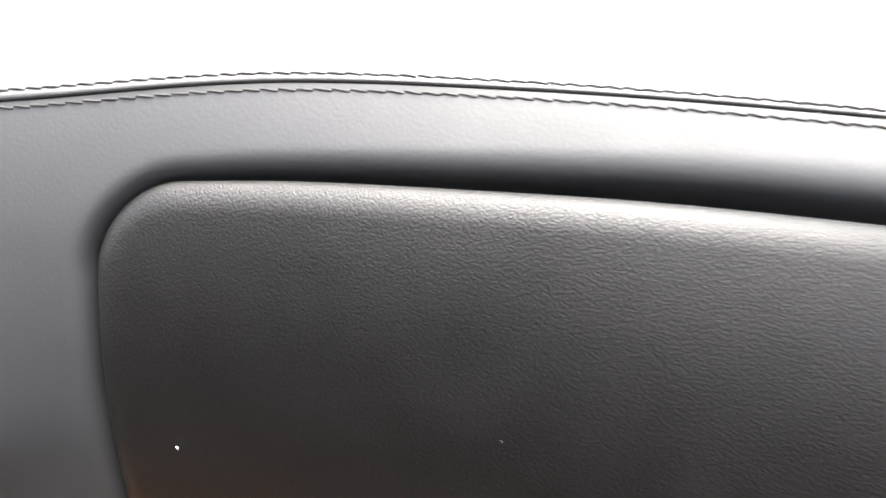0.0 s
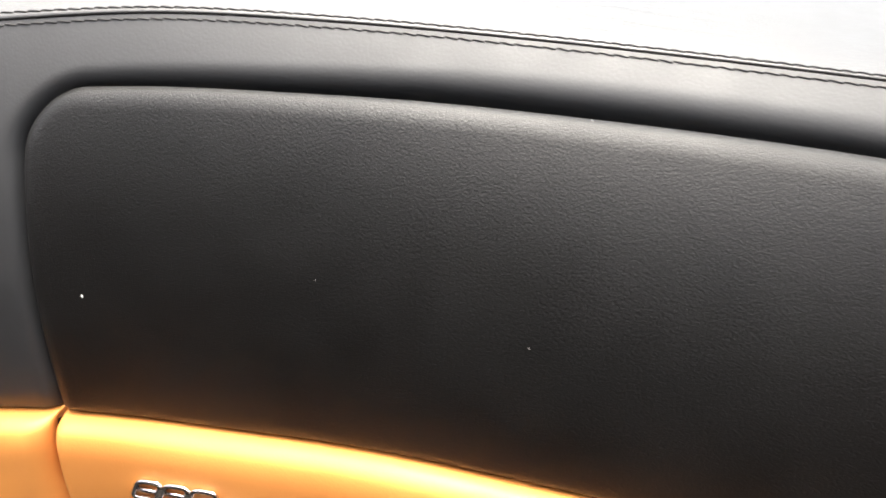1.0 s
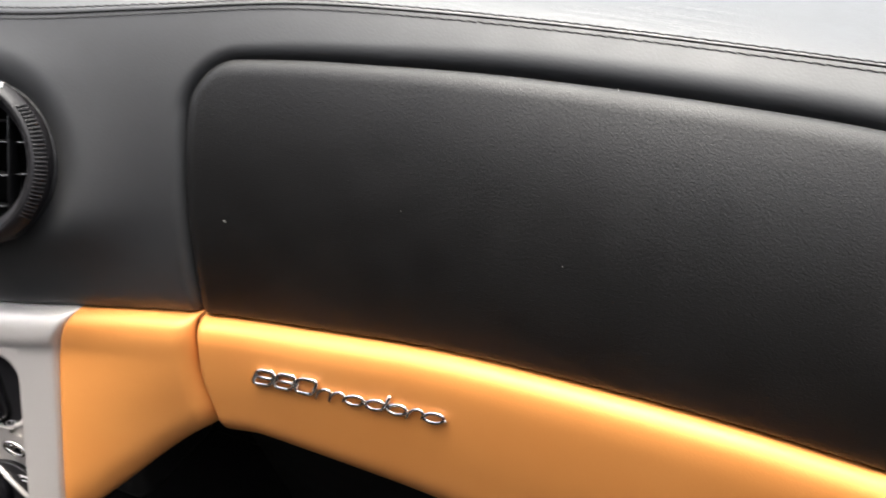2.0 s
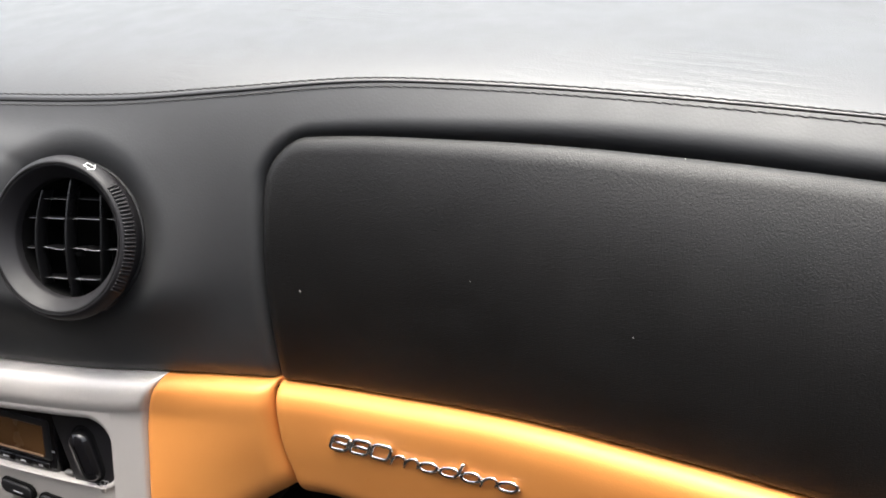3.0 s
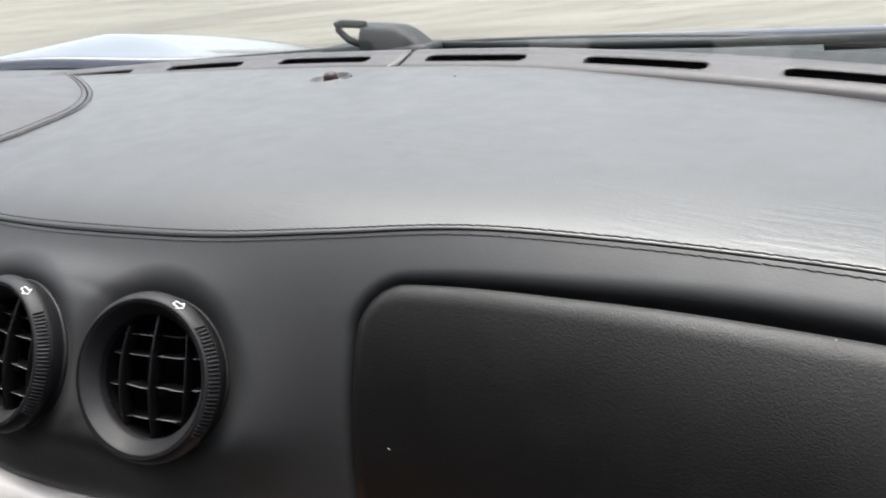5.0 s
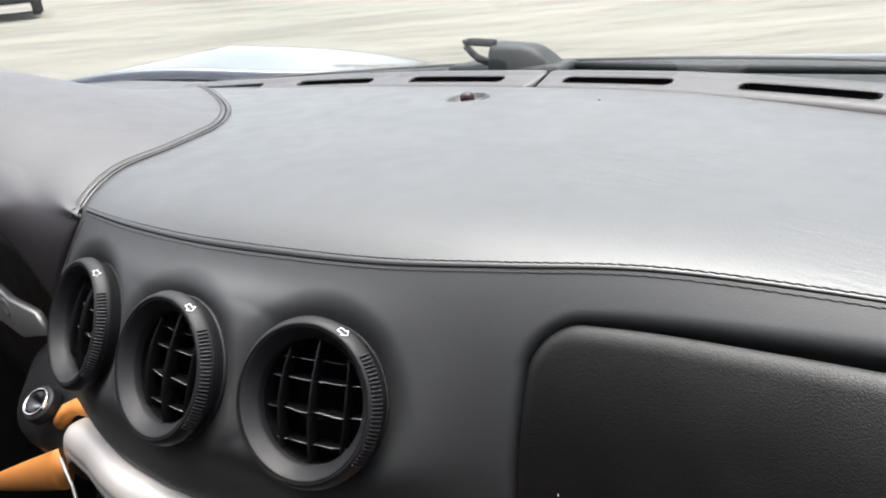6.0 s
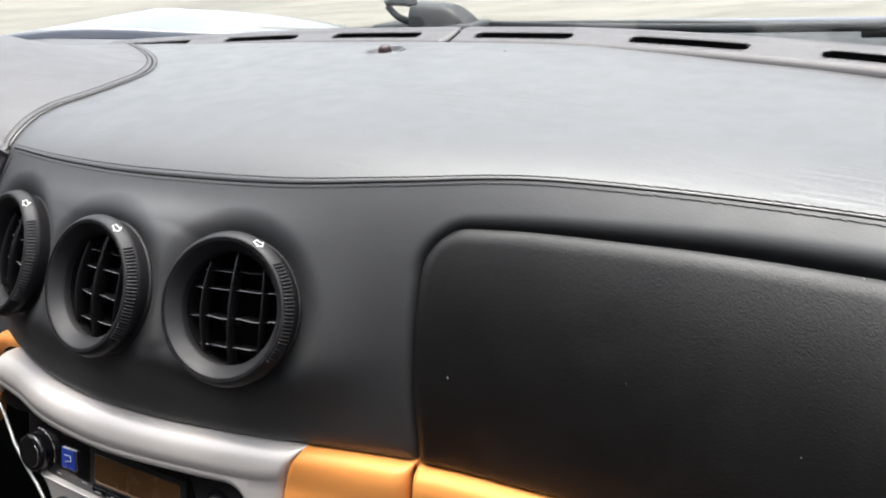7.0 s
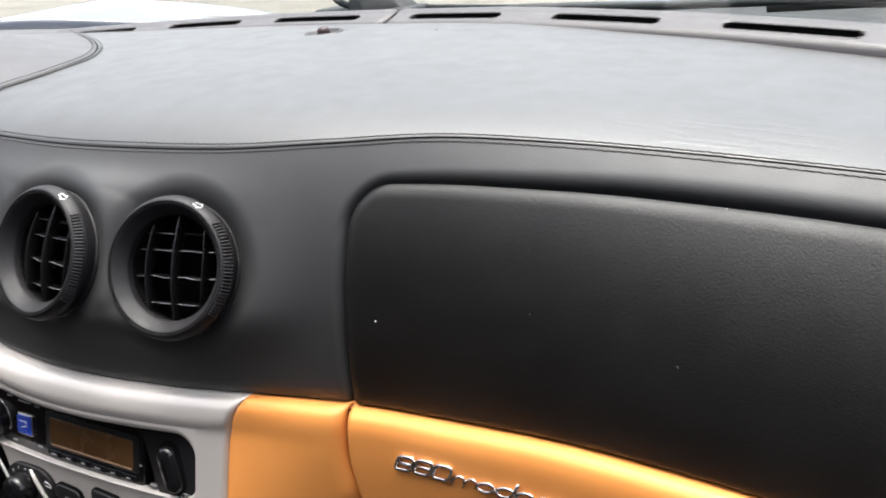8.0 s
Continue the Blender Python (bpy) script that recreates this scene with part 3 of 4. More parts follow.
part("base_ring", lathe([(0.0410, -0.036), (0.0410, -0.0165), (0.0406, -0.0155), (0.0398, -0.0155), (0.0396, -0.036)], 96), DARK, vent)
cup = lathe([(0.0313, -0.0120), (0.0313, -0.042)], 64)
for f in cup.faces:
    f.normal_flip()
capped(cup, 0.0313, -0.042, 64)
# blacker than the other plastic: the duct's inner shade is in its colour
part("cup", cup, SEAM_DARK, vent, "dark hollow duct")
BALL = 0.0311


def bowed(q):
    """How far the grille bulges forward at a radius of q."""
    return -0.0150 + 0.0050 * max(0.0, 1 - (q / BALL) ** 2)


for x in (-0.0188, 0.0012, 0.0208):
    h = math.sqrt(BALL**2 - x * x)
    w = 0.00085 if abs(x) > 0.01 else 0.0011
    bm = sheet(lambda a, k: Vector((x * (1 - 0.10 * (2 * k - 1) ** 2) + w * math.cos(2 * math.pi * a), (2 * k - 1) * h, bowed(math.hypot(x, (2 * k - 1) * h)) + 0.0045 * math.sin(2 * math.pi * a))), steps(0, 1, 12)[:-1], steps(0, 1, 14), None, close=True)
    bmesh.ops.recalc_face_normals(bm, faces=bm.faces[:])
    part("upright_fin", bm, FIN_BLACK, vent)
for y in (-0.0212, -0.0054, 0.0104, 0.0205):
    h = math.sqrt(BALL**2 - y * y)
    wave_h = 0.0005 if abs(y + 0.0054) < 1e-6 else 0.00012
    bm = sheet(lambda a, k: Vector(((2 * k - 1) * h, y + 0.0006 * math.sin(2 * math.pi * a) - 0.0004 * math.cos(2 * math.pi * a) + wave_h * math.sin((2 * k - 1) * 9), bowed(math.hypot(y, (2 * k - 1) * h)) - 0.0058 + 0.0062 * math.cos(2 * math.pi * a))), steps(0, 1, 10)[:-1], steps(0, 1, 24), None, close=True)
    bmesh.ops.recalc_face_normals(bm, faces=bm.faces[:])
    blade = part("cross_blade", bm, FIN_BLACK, vent)
    # broken pale beads paint the glints between the upright fins
    for a0, a1 in ((-0.97, -0.66), (-0.54, -0.02), (0.10, 0.62), (0.74, 0.97)):
        if y > 0.015 and a1 > 0:
            continue
        edge_pts = [Vector((q * h, y - 0.0004 + wave_h * math.sin(q * 9), bowed(math.hypot(y, q * h)) + 0.0004)) for q in steps(a0, a1, 8)]
        part("blade_glint", tube(edge_pts, 0.00026, 6), FIN_GLINT, blade, "thin pale bead painted in as the blade's glint")
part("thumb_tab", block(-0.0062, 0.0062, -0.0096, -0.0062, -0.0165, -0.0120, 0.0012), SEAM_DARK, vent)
grip = bmesh.new()
for i in range(29):
    tube([cone_at(50 + i * 2.75, t, 0.00042) for t in (0.0, 0.12, 0.4, 0.65, 0.86, 0.92)], 0.00066, 6, grip, flat=0.9)
part("grip", grip, SOFT_BLACK, vent, "fine moulded grip ridges")["kind"] = "stuff"
arrow_bm = bmesh.new()
tip = [(0.0030, 0.0), (0.0006, 0.0027), (0.0006, 0.0013), (-0.0028, 0.0013), (-0.0028, -0.0013), (0.0006, -0.0013), (0.0006, -0.0027)]
for (a0, c0), (a1, c1) in zip(tip, tip[1:] + tip[:1]):
    tube([cone_at(27.8 + 1370 * a, 0.52 - c * 170, 0.0001) for a, c in ((a0, c0), ((a0 + a1) / 2, (c0 + c1) / 2), (a1, c1))], 0.00029, 4, arrow_bm)
part("arrow_mark", arrow_bm, WHITE_INK, vent, "white printed arrow outline")
for m in VENT_POSES[1:]:
    copy_thing(vent, m)

# ---- centre console ----
LEAN = radians(15)
CONSOLE = Matrix.Translation((0, -0.027, 0.634)) @ pose(0, 0, 0, 0, 0, 6) @ Matrix(((1, 0, 0), (0, math.sin(LEAN), -math.cos(LEAN)), (0, math.cos(LEAN), math.sin(LEAN)))).to_4x4()
console = thing("console_frame", "silver painted console frame with a rounded upper bar", "console")


BAR_Y = line((0, 0.1, 0.25, 0.45, 0.72, 0.88, 1), (0.008, -0.002, -0.0085, -0.0125, -0.0125, -0.0105, 0.004))
BAR_Z = line((0, 0.1, 0.25, 0.45, 0.72, 0.88, 1), (0.0, 0.0, -0.0030, -0.0095, -0.0185, -0.0238, -0.0248))
INNER, FILLET = 0.120, 0.017


def bar(x, row):
    """The rounded bar; past the inner corner it runs on down as the side bar."""
    if x <= INNER - FILLET:
        drop = 0.0012
    elif x <= INNER:
        drop = 0.0012 + FILLET - math.sqrt(max(0.0, FILLET**2 - (x - INNER + FILLET) ** 2))
    else:
        drop = 0.13
    kind, k = row
    by, out = base_y(max(x, -0.095)) + 0.10 * max(0.0, -0.095 - x), max(0.0, -0.128 - x) / 0.027
    bz = base_z(x) - 0.0015 - 0.014 * out**1.6
    y, z = by + BAR_Y(min(k, 0.72)) * (1 - 0.3 * out), bz + BAR_Z(min(k, 0.72))
    if kind:
        along = k if kind == 1 else 1.0
        y, z = by + BAR_Y(0.72) * (1 - 0.3 * out) - 0.268 * drop * along, bz + BAR_Z(0.72) - drop * along
        if kind == 2:
            y, z = y + BAR_Y(k) - BAR_Y(0.72), z + BAR_Z(k) - BAR_Z(0.72)
    w = max(0.0, min(1.0, (x - 0.122) / 0.027)) ** 2
    edge = max(0.0, 1 - (0.149 - x) / 0.006)
    y += 0.0065 * (1 - math.sqrt(max(0.0, 1 - edge * edge)))
    return Vector((x + (console_edge(z) - 0.149) * w, y, z))


ROWS = [(0, k) for k in steps(0, 0.72, 22)] + [(1, k) for k in steps(0, 1, 26)[1:]] + [(2, k) for k in (0.8, 0.88, 0.94, 1.0)]
COLS = steps(-0.171, 0.100, 88) + steps(0.105, INNER, 20) + [INNER + 0.0004] + steps(0.120, 0.143, 14)[1:] + steps(0.1435, 0.149, 12)
part("upper_bar", sheet(bar, COLS, ROWS, (0, -1, 0.3)), SILVER, console, "satin silver rounded bar turning down at its end", thick=0.003)


def ledge(x):
    """The lower plate's upper edge, which sags under the radio and rises into the side bar."""
    sag = -0.0238 - 0.0035 * max(0.0, 1 - ((x - 0.008) / 0.09) ** 2)
    lift = max(0.0, min(1.0, (x - 0.104) / 0.016))
    return sag + 0.011 * (1 - math.sqrt(max(0.0, 1 - lift * lift)))


def lower_plate_fn(a, k):
    """The moulded lower plate: rolled along its upper edge, butting against the side bar."""
    y = -0.024 - 0.066 * k
    x0 = -0.0835 + 0.0125 * k ** 0.8
    x1 = 0.1225
    x = x0 + (x1 - x0) * a
    y = ledge(x) * (1 - k) + y * k
    z = 0.0028 - 0.15 * 0.066 * k
    roll = max(0.0, 1 - 0.066 * k / 0.0085) * max(0.0, min(1.0, (0.116 - x) / 0.02))
    z -= 0.0085 * (1 - math.sqrt(max(0.0, 1 - roll * roll)))
    rim = max(0.0, 1 - (x - x0) / 0.004)
    z -= 0.0050 * (1 - math.sqrt(max(0.0, 1 - rim * rim)))
    foot = max(0.0, 1 - (1 - k) * 0.066 / 0.006)
    z -= 0.0060 * (1 - math.sqrt(max(0.0, 1 - foot * foot)))
    return Vector((x, y, z))


AK = [0.5 - 0.5 * math.cos(math.pi * i / 70) for i in range(71)]
KK = [q * q for q in steps(0, 0.45, 14)] + steps(0.22, 0.9, 20) + [1 - q * q for q in steps(0.3, 0, 8)]
lower_plate = part("lower_plate", sheet(lower_plate_fn, AK, sorted(KK), (0, 0, 1)), SILVER, console, "silver painted lower control plate", thick=0.003)
lower_plate.matrix_basis = CONSOLE
LOW = CONSOLE @ Matrix.Translation((0, -0.0235, 0.0031)) @ pose(0, 0, 0, 8.5, 0, 0)
well = part("radio_well", plate(pill(0.015, 0.006, 0.256, 0.066, 0.012), -0.04, -0.012, 0.001), DARK, console, "black recess round the radio")
well.matrix_basis = CONSOLE
part("left_rim", tube([(-0.157, -0.028, 0.650), (-0.144, -0.030, 0.631), (-0.120, -0.038, 0.618), (-0.095, -0.044, 0.611), (-0.079, -0.047, 0.605), (-0.057, -0.052, 0.592), (-0.050, -0.060, 0.570)], 0.0013, 8), ALU, console, "thin silver rim")
core = part("core", block(-0.10, 0.125, 0.03, 0.11, 0.50, 0.68, 0.01), DARK, console, "dark inner core")

radio = thing("car_radio", "black car radio with a brown screen and a round knob", "car radio", at=CONSOLE @ Matrix.Translation((-0.0172, -0.0062, -0.0095)))
part("faceplate", plate(pill(0, 0.002, 0.166, 0.050, 0.004), -0.004, 0.006, 0.0015), GLOSS_BLACK, radio)
part("screen_frame", plate(pill(0.0335, 0.0008, 0.092, 0.0265, 0.002), 0.006, 0.0070, 0.0005), DARK, radio)
screen_ob = part("screen", plate(pill(0.0335, -0.0002, 0.0825, 0.0205, 0.0012), 0.0068, 0.0074, 0.0003), AMBER, radio, "dull brown unlit screen")
part("lower_edge", block(-0.006, 0.0735, -0.0104, -0.0090, 0.0072, 0.0078, 0.0002), SAND, screen_ob, "pale strip along the screen's foot")
ringlet = [(-0.068 + 0.0158 * math.cos(radians(a)), -0.0030 + 0.0158 * math.sin(radians(a)), 0.0064) for a in range(-20, 110, 9)]
part("knob_trim", tube(ringlet, 0.0004, 5), CHROME, radio, "thin bright trim arc")
knob = lathe([(0.0138, 0.006), (0.0138, 0.012), (0.0131, 0.0142), (0.0115, 0.0152), (0.0108, 0.0152)], 48)
capped(knob, 0.0108, 0.0149, 48)
bmesh.ops.translate(knob, vec=(-0.068, -0.0030, 0), verts=knob.verts[:])
knob_ob = part("volume_knob", knob, GLOSS_BLACK, radio, "round black volume knob")
arc = [(-0.068 + 0.0102 * math.cos(radians(a)), -0.0030 + 0.0102 * math.sin(radians(a)), 0.0153) for a in range(-75, 60, 9)]
part("knob_mark", tube(arc, 0.00045, 5), CHROME, knob_ob, "thin bright arc")
part("key_rim", plate(pill(-0.0345, -0.0010, 0.0162, 0.0158, 0.0012), 0.006, 0.0074, 0.0004), CHROME, radio, "bright rim")
key = part("source_key", plate(pill(-0.0345, -0.0010, 0.0144, 0.0140, 0.0008), 0.0073, 0.0084, 0.0005), BLUE, radio, "square blue key")
part("key_mark", tube([(-0.0385, 0.0015, 0.0085), (-0.032, 0.0020, 0.0085), (-0.031, -0.0015, 0.0085), (-0.037, -0.0030, 0.0085)], 0.00045, 4), WHITE_INK, key, "pale printed mark")
for i in range(6):
    bx = -0.004 + i * 0.0148
    preset = part("preset_key", plate(pill(bx, -0.0168, 0.0138, 0.0052, 0.0008), 0.006, 0.0072, 0.0004), GLOSS_BLACK, radio)
    part("key_print", plate(pill(bx, -0.0168, 0.0050 - 0.0007 * (i % 3), 0.0010, 0.0003, 2), 0.0072, 0.0074), INK_GREY, preset, "small pale print bar")
for bx, by, w in ((-0.052, 0.0175, 0.006), (-0.036, 0.0155, 0.014), (-0.022, 0.0145, 0.005), (-0.048, -0.0155, 0.005), (-0.020, -0.0150, 0.005), (0.080, -0.006, 0.0035)):
    part("print_bar", plate(pill(bx, by, w, 0.0013, 0.0004, 2), 0.006, 0.0062), INK_GREY, radio, "small pale print bar")

switch = thing("window_switch", "black window switch with a glossy oval rocker in the console", "switch", at=CONSOLE @ Matrix.Translation((0.0945, -0.004, -0.007)))
edge_pts = [(-0.0300, 0.0250), (0.0120, 0.0250)]
edge_pts += [(0.0120 + 0.0150 * math.sin(a), 0.0100 + 0.0150 * math.cos(a)) for a in steps(0, math.pi / 2, 8)[1:]]
edge_pts += [(0.0160 + 0.0110 * math.cos(a), -0.0150 - 0.0110 * math.sin(a)) for a in steps(0, math.pi / 2, 7)]
edge_pts += [(-0.0110, -0.0260)]
part("plate", plate(edge_pts, 0, 0.0058, 0.0010), SOFT_BLACK, switch)
rock = lathe([(0.0078, 0.0), (0.0078, 0.0055), (0.0070, 0.0085), (0.0048, 0.0105), (0.0004, 0.0112)], 40)
for q in rock.verts:
    q.co.y += math.copysign(0.0085, q.co.y) if abs(q.co.y) > 1e-5 else 0.0
rock.transform(Matrix.Translation((0.0005, -0.0012, 0.0015)) @ pose(0, 0, 0, 4, 0, 17))
rocker = part("rocker", rock, GLOSS_BLACK, switch, "glossy oval rocker")
socket = lathe([(0.0094, 0.0050), (0.0094, 0.0062), (0.0088, 0.0066), (0.0080, 0.0062)], 40)
for q in socket.verts:
    q.co.y += math.copysign(0.0085, q.co.y) if abs(q.co.y) > 1e-5 else 0.0
socket.transform(Matrix.Translation((0.0005, -0.0012, 0.0)) @ pose(0, 0, 0, 0, 0, 17))
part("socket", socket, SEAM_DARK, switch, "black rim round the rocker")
door_sign = bmesh.new()
sign = [(0.0072, -0.0192), (0.0085, -0.0166), (0.0140, -0.0162), (0.0152, -0.0215), (0.0082, -0.0220)]
tube([(x, y, 0.0060) for x, y in sign], 0.00028, 4, door_sign, closed=True)
tube([(0.0076, -0.0195, 0.0060), (0.0147, -0.0195, 0.0060)], 0.00022, 4, door_sign)
tube([(0.0112, -0.0166, 0.0060), (0.0116, -0.0218, 0.0060)], 0.00022, 4, door_sign)
part("door_mark", door_sign, INK_GREY, switch, "pale printed symbol")
catch = thing("radio_catch", "small silver catch beside the radio", "catch", at=CONSOLE @ Matrix.Translation((0.0765, -0.0225, -0.002)))
part("tongue", block(-0.003, 0.003, -0.0012, 0.0012, -0.002, 0.0010, 0.0006), ALU, catch)


def climate_dial(x, y, turn):
    """A knob on a black bean-shaped surround, with printed marks and a silver divider."""
    d = thing("climate_dial", "black climate control dial with pale marks on the silver plate", "dial", "dials on the console", at=LOW @ Matrix.Translation((x, y, 0.0)) @ pose(0, 0, 0, 0, 0, turn))
    part("surround", plate(pill(0.006, 0, 0.052, 0.036, 0.0178, 10), -0.002, 0.0012, 0.0005), DARK, d)
    part("knob", lathe([(0.0125, 0.0012), (0.0120, 0.009), (0.0108, 0.0122), (0.0080, 0.0136), (0.0006, 0.0138)], 40), GLOSS_BLACK, d, "domed glossy black knob")
    for a in range(-110, 71, 30):
        q = radians(a)
        part("scale_mark", tube([(0.0142 * math.sin(q), 0.0142 * math.cos(q), 0.0014), (0.0160 * math.sin(q + 0.1), 0.0160 * math.cos(q + 0.1), 0.0014)], 0.0004, 4), WHITE_INK, d)
    part("divider", tube([(0.0095, 0.0160, 0.0012), (0.0150, 0.0080, 0.0024), (0.0225, -0.0040, 0.0022), (0.0245, -0.0080, 0.0008)], 0.0014, 8), SILVER, d, "slanting silver divider")
    part("print_mark", tube([(0.0225, 0.0080, 0.0014), (0.0240, 0.0100, 0.0014), (0.0290, 0.0080, 0.0014), (0.0290, 0.0055, 0.0014), (0.0235, 0.0065, 0.0014)], 0.0004, 4), WHITE_INK, d, "pale printed symbol")
    return d


climate_dial(-0.0510, -0.0300, 0)
climate_dial(0.0880, -0.0450, 12)
for x, y, w, h in ((-0.0040, -0.0255, 0.028, 0.016), (0.0345, -0.0180, 0.028, 0.0115), (0.0640, -0.0235, 0.026, 0.015)):
    btn = thing("push_button", "black oval push button on the silver plate", "button", "buttons on the console", at=LOW @ Matrix.Translation((x, y, 0.0)) @ pose(0, 0, 0, 0, 0, -4))
    part("surround", plate(pill(0, 0, w, h, h * 0.46), -0.001, 0.0008, 0.0003), SEAM_DARK, btn)
    part("cap", plate(pill(0, 0, w - 0.0022, h - 0.0022, h * 0.40), 0.0008, 0.0024, 0.0008), DARK, btn)
    part("print_bar", plate(pill(0.002, -0.001, 0.008, 0.0012, 0.0004, 2), 0.0024, 0.0026), INK_GREY, btn, "small pale print bar")
hook = thing("key_slot", "small chrome ringed slot in the console plate", "slot", at=LOW @ Matrix.Translation((0.1090, -0.0125, 0.0)) @ pose(0, 0, 0, 0, 0, -12))
part("ring", tube([(0.0068 * math.cos(a), 0.0038 * math.sin(a), 0.0004) for a in steps(0, 2 * math.pi, 24)[:-1]], 0.0012, 6, closed=True), CHROME, hook)
part("hollow", plate([(0.0062 * math.cos(a), 0.0033 * math.sin(a)) for a in steps(0, 2 * math.pi, 24)[:-1]], -0.001, 0.0003), SEAM_DARK, hook, "dark hollow")
part("bolt", lathe([(0.0022, -0.001), (0.0022, 0.0012), (0.0014, 0.0018), (0.0002, 0.0018)], 16), CHROME, hook, "small round bolt").matrix_basis = Matrix.Translation((-0.002, 0.0008, 0))


# ---- defroster panels along the windscreen ----
def slot_outline(x0, x1, grow):
    """A long slot that follows the panel's bow, in plan."""
    n, hw = 10, 0.0062 + grow
    pts = [(x, slot_y(x) - hw) for x in steps(x0 - grow * 0.2, x1 + grow * 0.2, n)]
    cx, cy = x1, slot_y(x1)
    pts += [(cx + hw * 1.3 * math.cos(a), cy + hw * math.sin(a)) for a in steps(-math.pi / 2, math.pi / 2, 6)[1:-1]]
    pts += [(x, slot_y(x) + hw) for x in steps(x1, x0, n)]
    cx, cy = x0, slot_y(x0)
    pts += [(cx - hw * 1.3 * math.cos(a), cy + hw * math.sin(a)) for a in steps(math.pi / 2, -math.pi / 2, 6)[1:-1]]
    return pts


def panel_z(x):
    return 0.8565 - (0.052 * (x - 0.12) ** 1.3 if x > 0.12 else 0.02 * max(0.0, -0.12 - x) ** 1.3)


def defroster(x0, x1, slots, label):
    """A bowed strip with slots cut through it."""
    th = thing("defroster_panel", label, "vent panel", "defroster panels")
    bm = bmesh.new()
    n = 420
    ws = [-1.0, -0.985, -0.93, -0.8, -0.65] + steps(-0.56, 0.2, 16) + [0.32, 0.5, 0.7, 0.9, 1.0]

    def pt(x, w):
        half = 0.0215
        endk = min(1.0, (x - x0) / 0.007, (x1 - x) / 0.007)
        drop = 0.0035 * (1 - math.sqrt(max(0.0, 1 - (1 - max(0.0, endk)) ** 2)))
        edge = max(0.0, (abs(w) - 0.78) / 0.22)
        z = panel_z(x) + 0.27 * (0.004 + half * w) - 0.011 * (1 - math.sqrt(max(0.0, 1 - min(1, edge) ** 2))) - drop
        nose = 1 - 0.45 * (1 - max(0.0, endk)) ** 2
        return Vector((x, slot_y(x) + 0.004 + half * w * nose, z))
    xs = steps(x0, x1, n)
    grid = [[bm.verts.new(pt(x, w)) for w in ws] for x in xs]
    for i in range(n):
        for j in range(len(ws) - 1):
            xm, wm = (xs[i] + xs[i + 1]) / 2, (ws[j] + ws[j + 1]) / 2
            off = 0.0215 * wm + 0.004
            hole = False
            for a, c in slots:
                dx = max(a + 0.005 - xm, xm - c + 0.005, 0.0)
                if dx * dx + off * off * 0.75 < 0.0061**2:
                    hole = True
            if not hole:
                bm.faces.new((grid[i][j], grid[i + 1][j], grid[i + 1][j + 1], grid[i][j + 1]))
    for f in bm.faces:
        f.normal_update()
    if sum(f.normal.z for f in bm.faces) < 0:
        bmesh.ops.reverse_faces(bm, faces=bm.faces[:])
    part("strip", bm, PANEL_GREY, th, thick=0.004)
    for a, c in slots:
        def rim(q):
            pts = slot_outline(a + 0.005, c - 0.005, 0.0)
            return [Vector((x, y, panel_z(x) + 0.27 * (y - slot_y(x)) - 0.0004)) for x, y in pts]
        part("slot_lip", tube(rim(0), 0.0007, 6, closed=True), PANEL_GREY, th)
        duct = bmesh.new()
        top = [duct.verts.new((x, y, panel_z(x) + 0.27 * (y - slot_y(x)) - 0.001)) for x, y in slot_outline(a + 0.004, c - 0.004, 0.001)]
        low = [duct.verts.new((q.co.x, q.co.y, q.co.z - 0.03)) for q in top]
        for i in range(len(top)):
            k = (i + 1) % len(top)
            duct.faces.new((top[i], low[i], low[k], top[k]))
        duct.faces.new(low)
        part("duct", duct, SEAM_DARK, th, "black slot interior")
    return th


defroster(-0.48, -0.002, ((-0.44, -0.35), (-0.298, -0.199), (-0.149, -0.040)), "dark grey defroster panel with long slots, driver's half")
defroster(0.0004, 0.60, ((0.026, 0.126), (0.182, 0.278), (0.331, 0.425), (0.475, 0.56)), "dark grey defroster panel with long slots, passenger's half")

# light sensor in its dimple on the pad
sensor = thing("light_sensor", "small dark red dome sensor in a dished leather hollow", "sensor", at=Matrix.Translation((-0.0300, 0.3225, 0.8512)) @ pose(0, 0, 0, 3, 0, 0) @ Matrix.Scale(0.9, 4))
part("dome", lathe([(0.0070, -0.008), (0.0070, 0.0010), (0.0067, 0.0030), (0.0056, 0.0048), (0.0034, 0.0060), (0.0004, 0.0064)], 32), LENS, sensor)
part("dish", lathe([(0.0205, -0.004), (0.0205, 0.0004), (0.0199, 0.0013), (0.0190, 0.0014), (0.0182, 0.0002), (0.0160, -0.0030), (0.0120, -0.0062), (0.006, -0.0068)], 48), HOOD_LEATHER, sensor, "dished leather hollow with a raised rim")

# dust on the lid and the pad
for name, x, t, size in (("lid", 0.2350, 0.345, 0.0006), ("lid", 0.398, 0.355, 0.00035), ("lid", 0.326, 0.45, 0.0002), ("lid", 0.407, 0.985, 0.00035)):
    p = lid_point(x, t) + Vector((0, -0.0012, 0.0003))
    fleck = tagged(part("dust_fleck", tube([p + Vector((-0.2, 0, 0.9)) * size, p, p + Vector((0.3, 0, -0.8)) * size], size * 0.4, 5), DUST), "tiny pale dust fleck on the black leather lid", "dust", "dust flecks")

spot = Vector((0.0935, 0.3290, 0.0))
spot.z = top_pad(spot.x, (spot.y - seam_y(spot.x)) / (slot_y(spot.x) - 0.012 - seam_y(spot.x))).z + 0.0004
tagged(part("dust_fleck", tube([spot + Vector((-0.0010, 0, 0)), spot, spot + Vector((0.0010, 0.0003, 0))], 0.0004, 5), DARK), "tiny dark fleck on the leather dashboard top", "dust", "dust flecks")

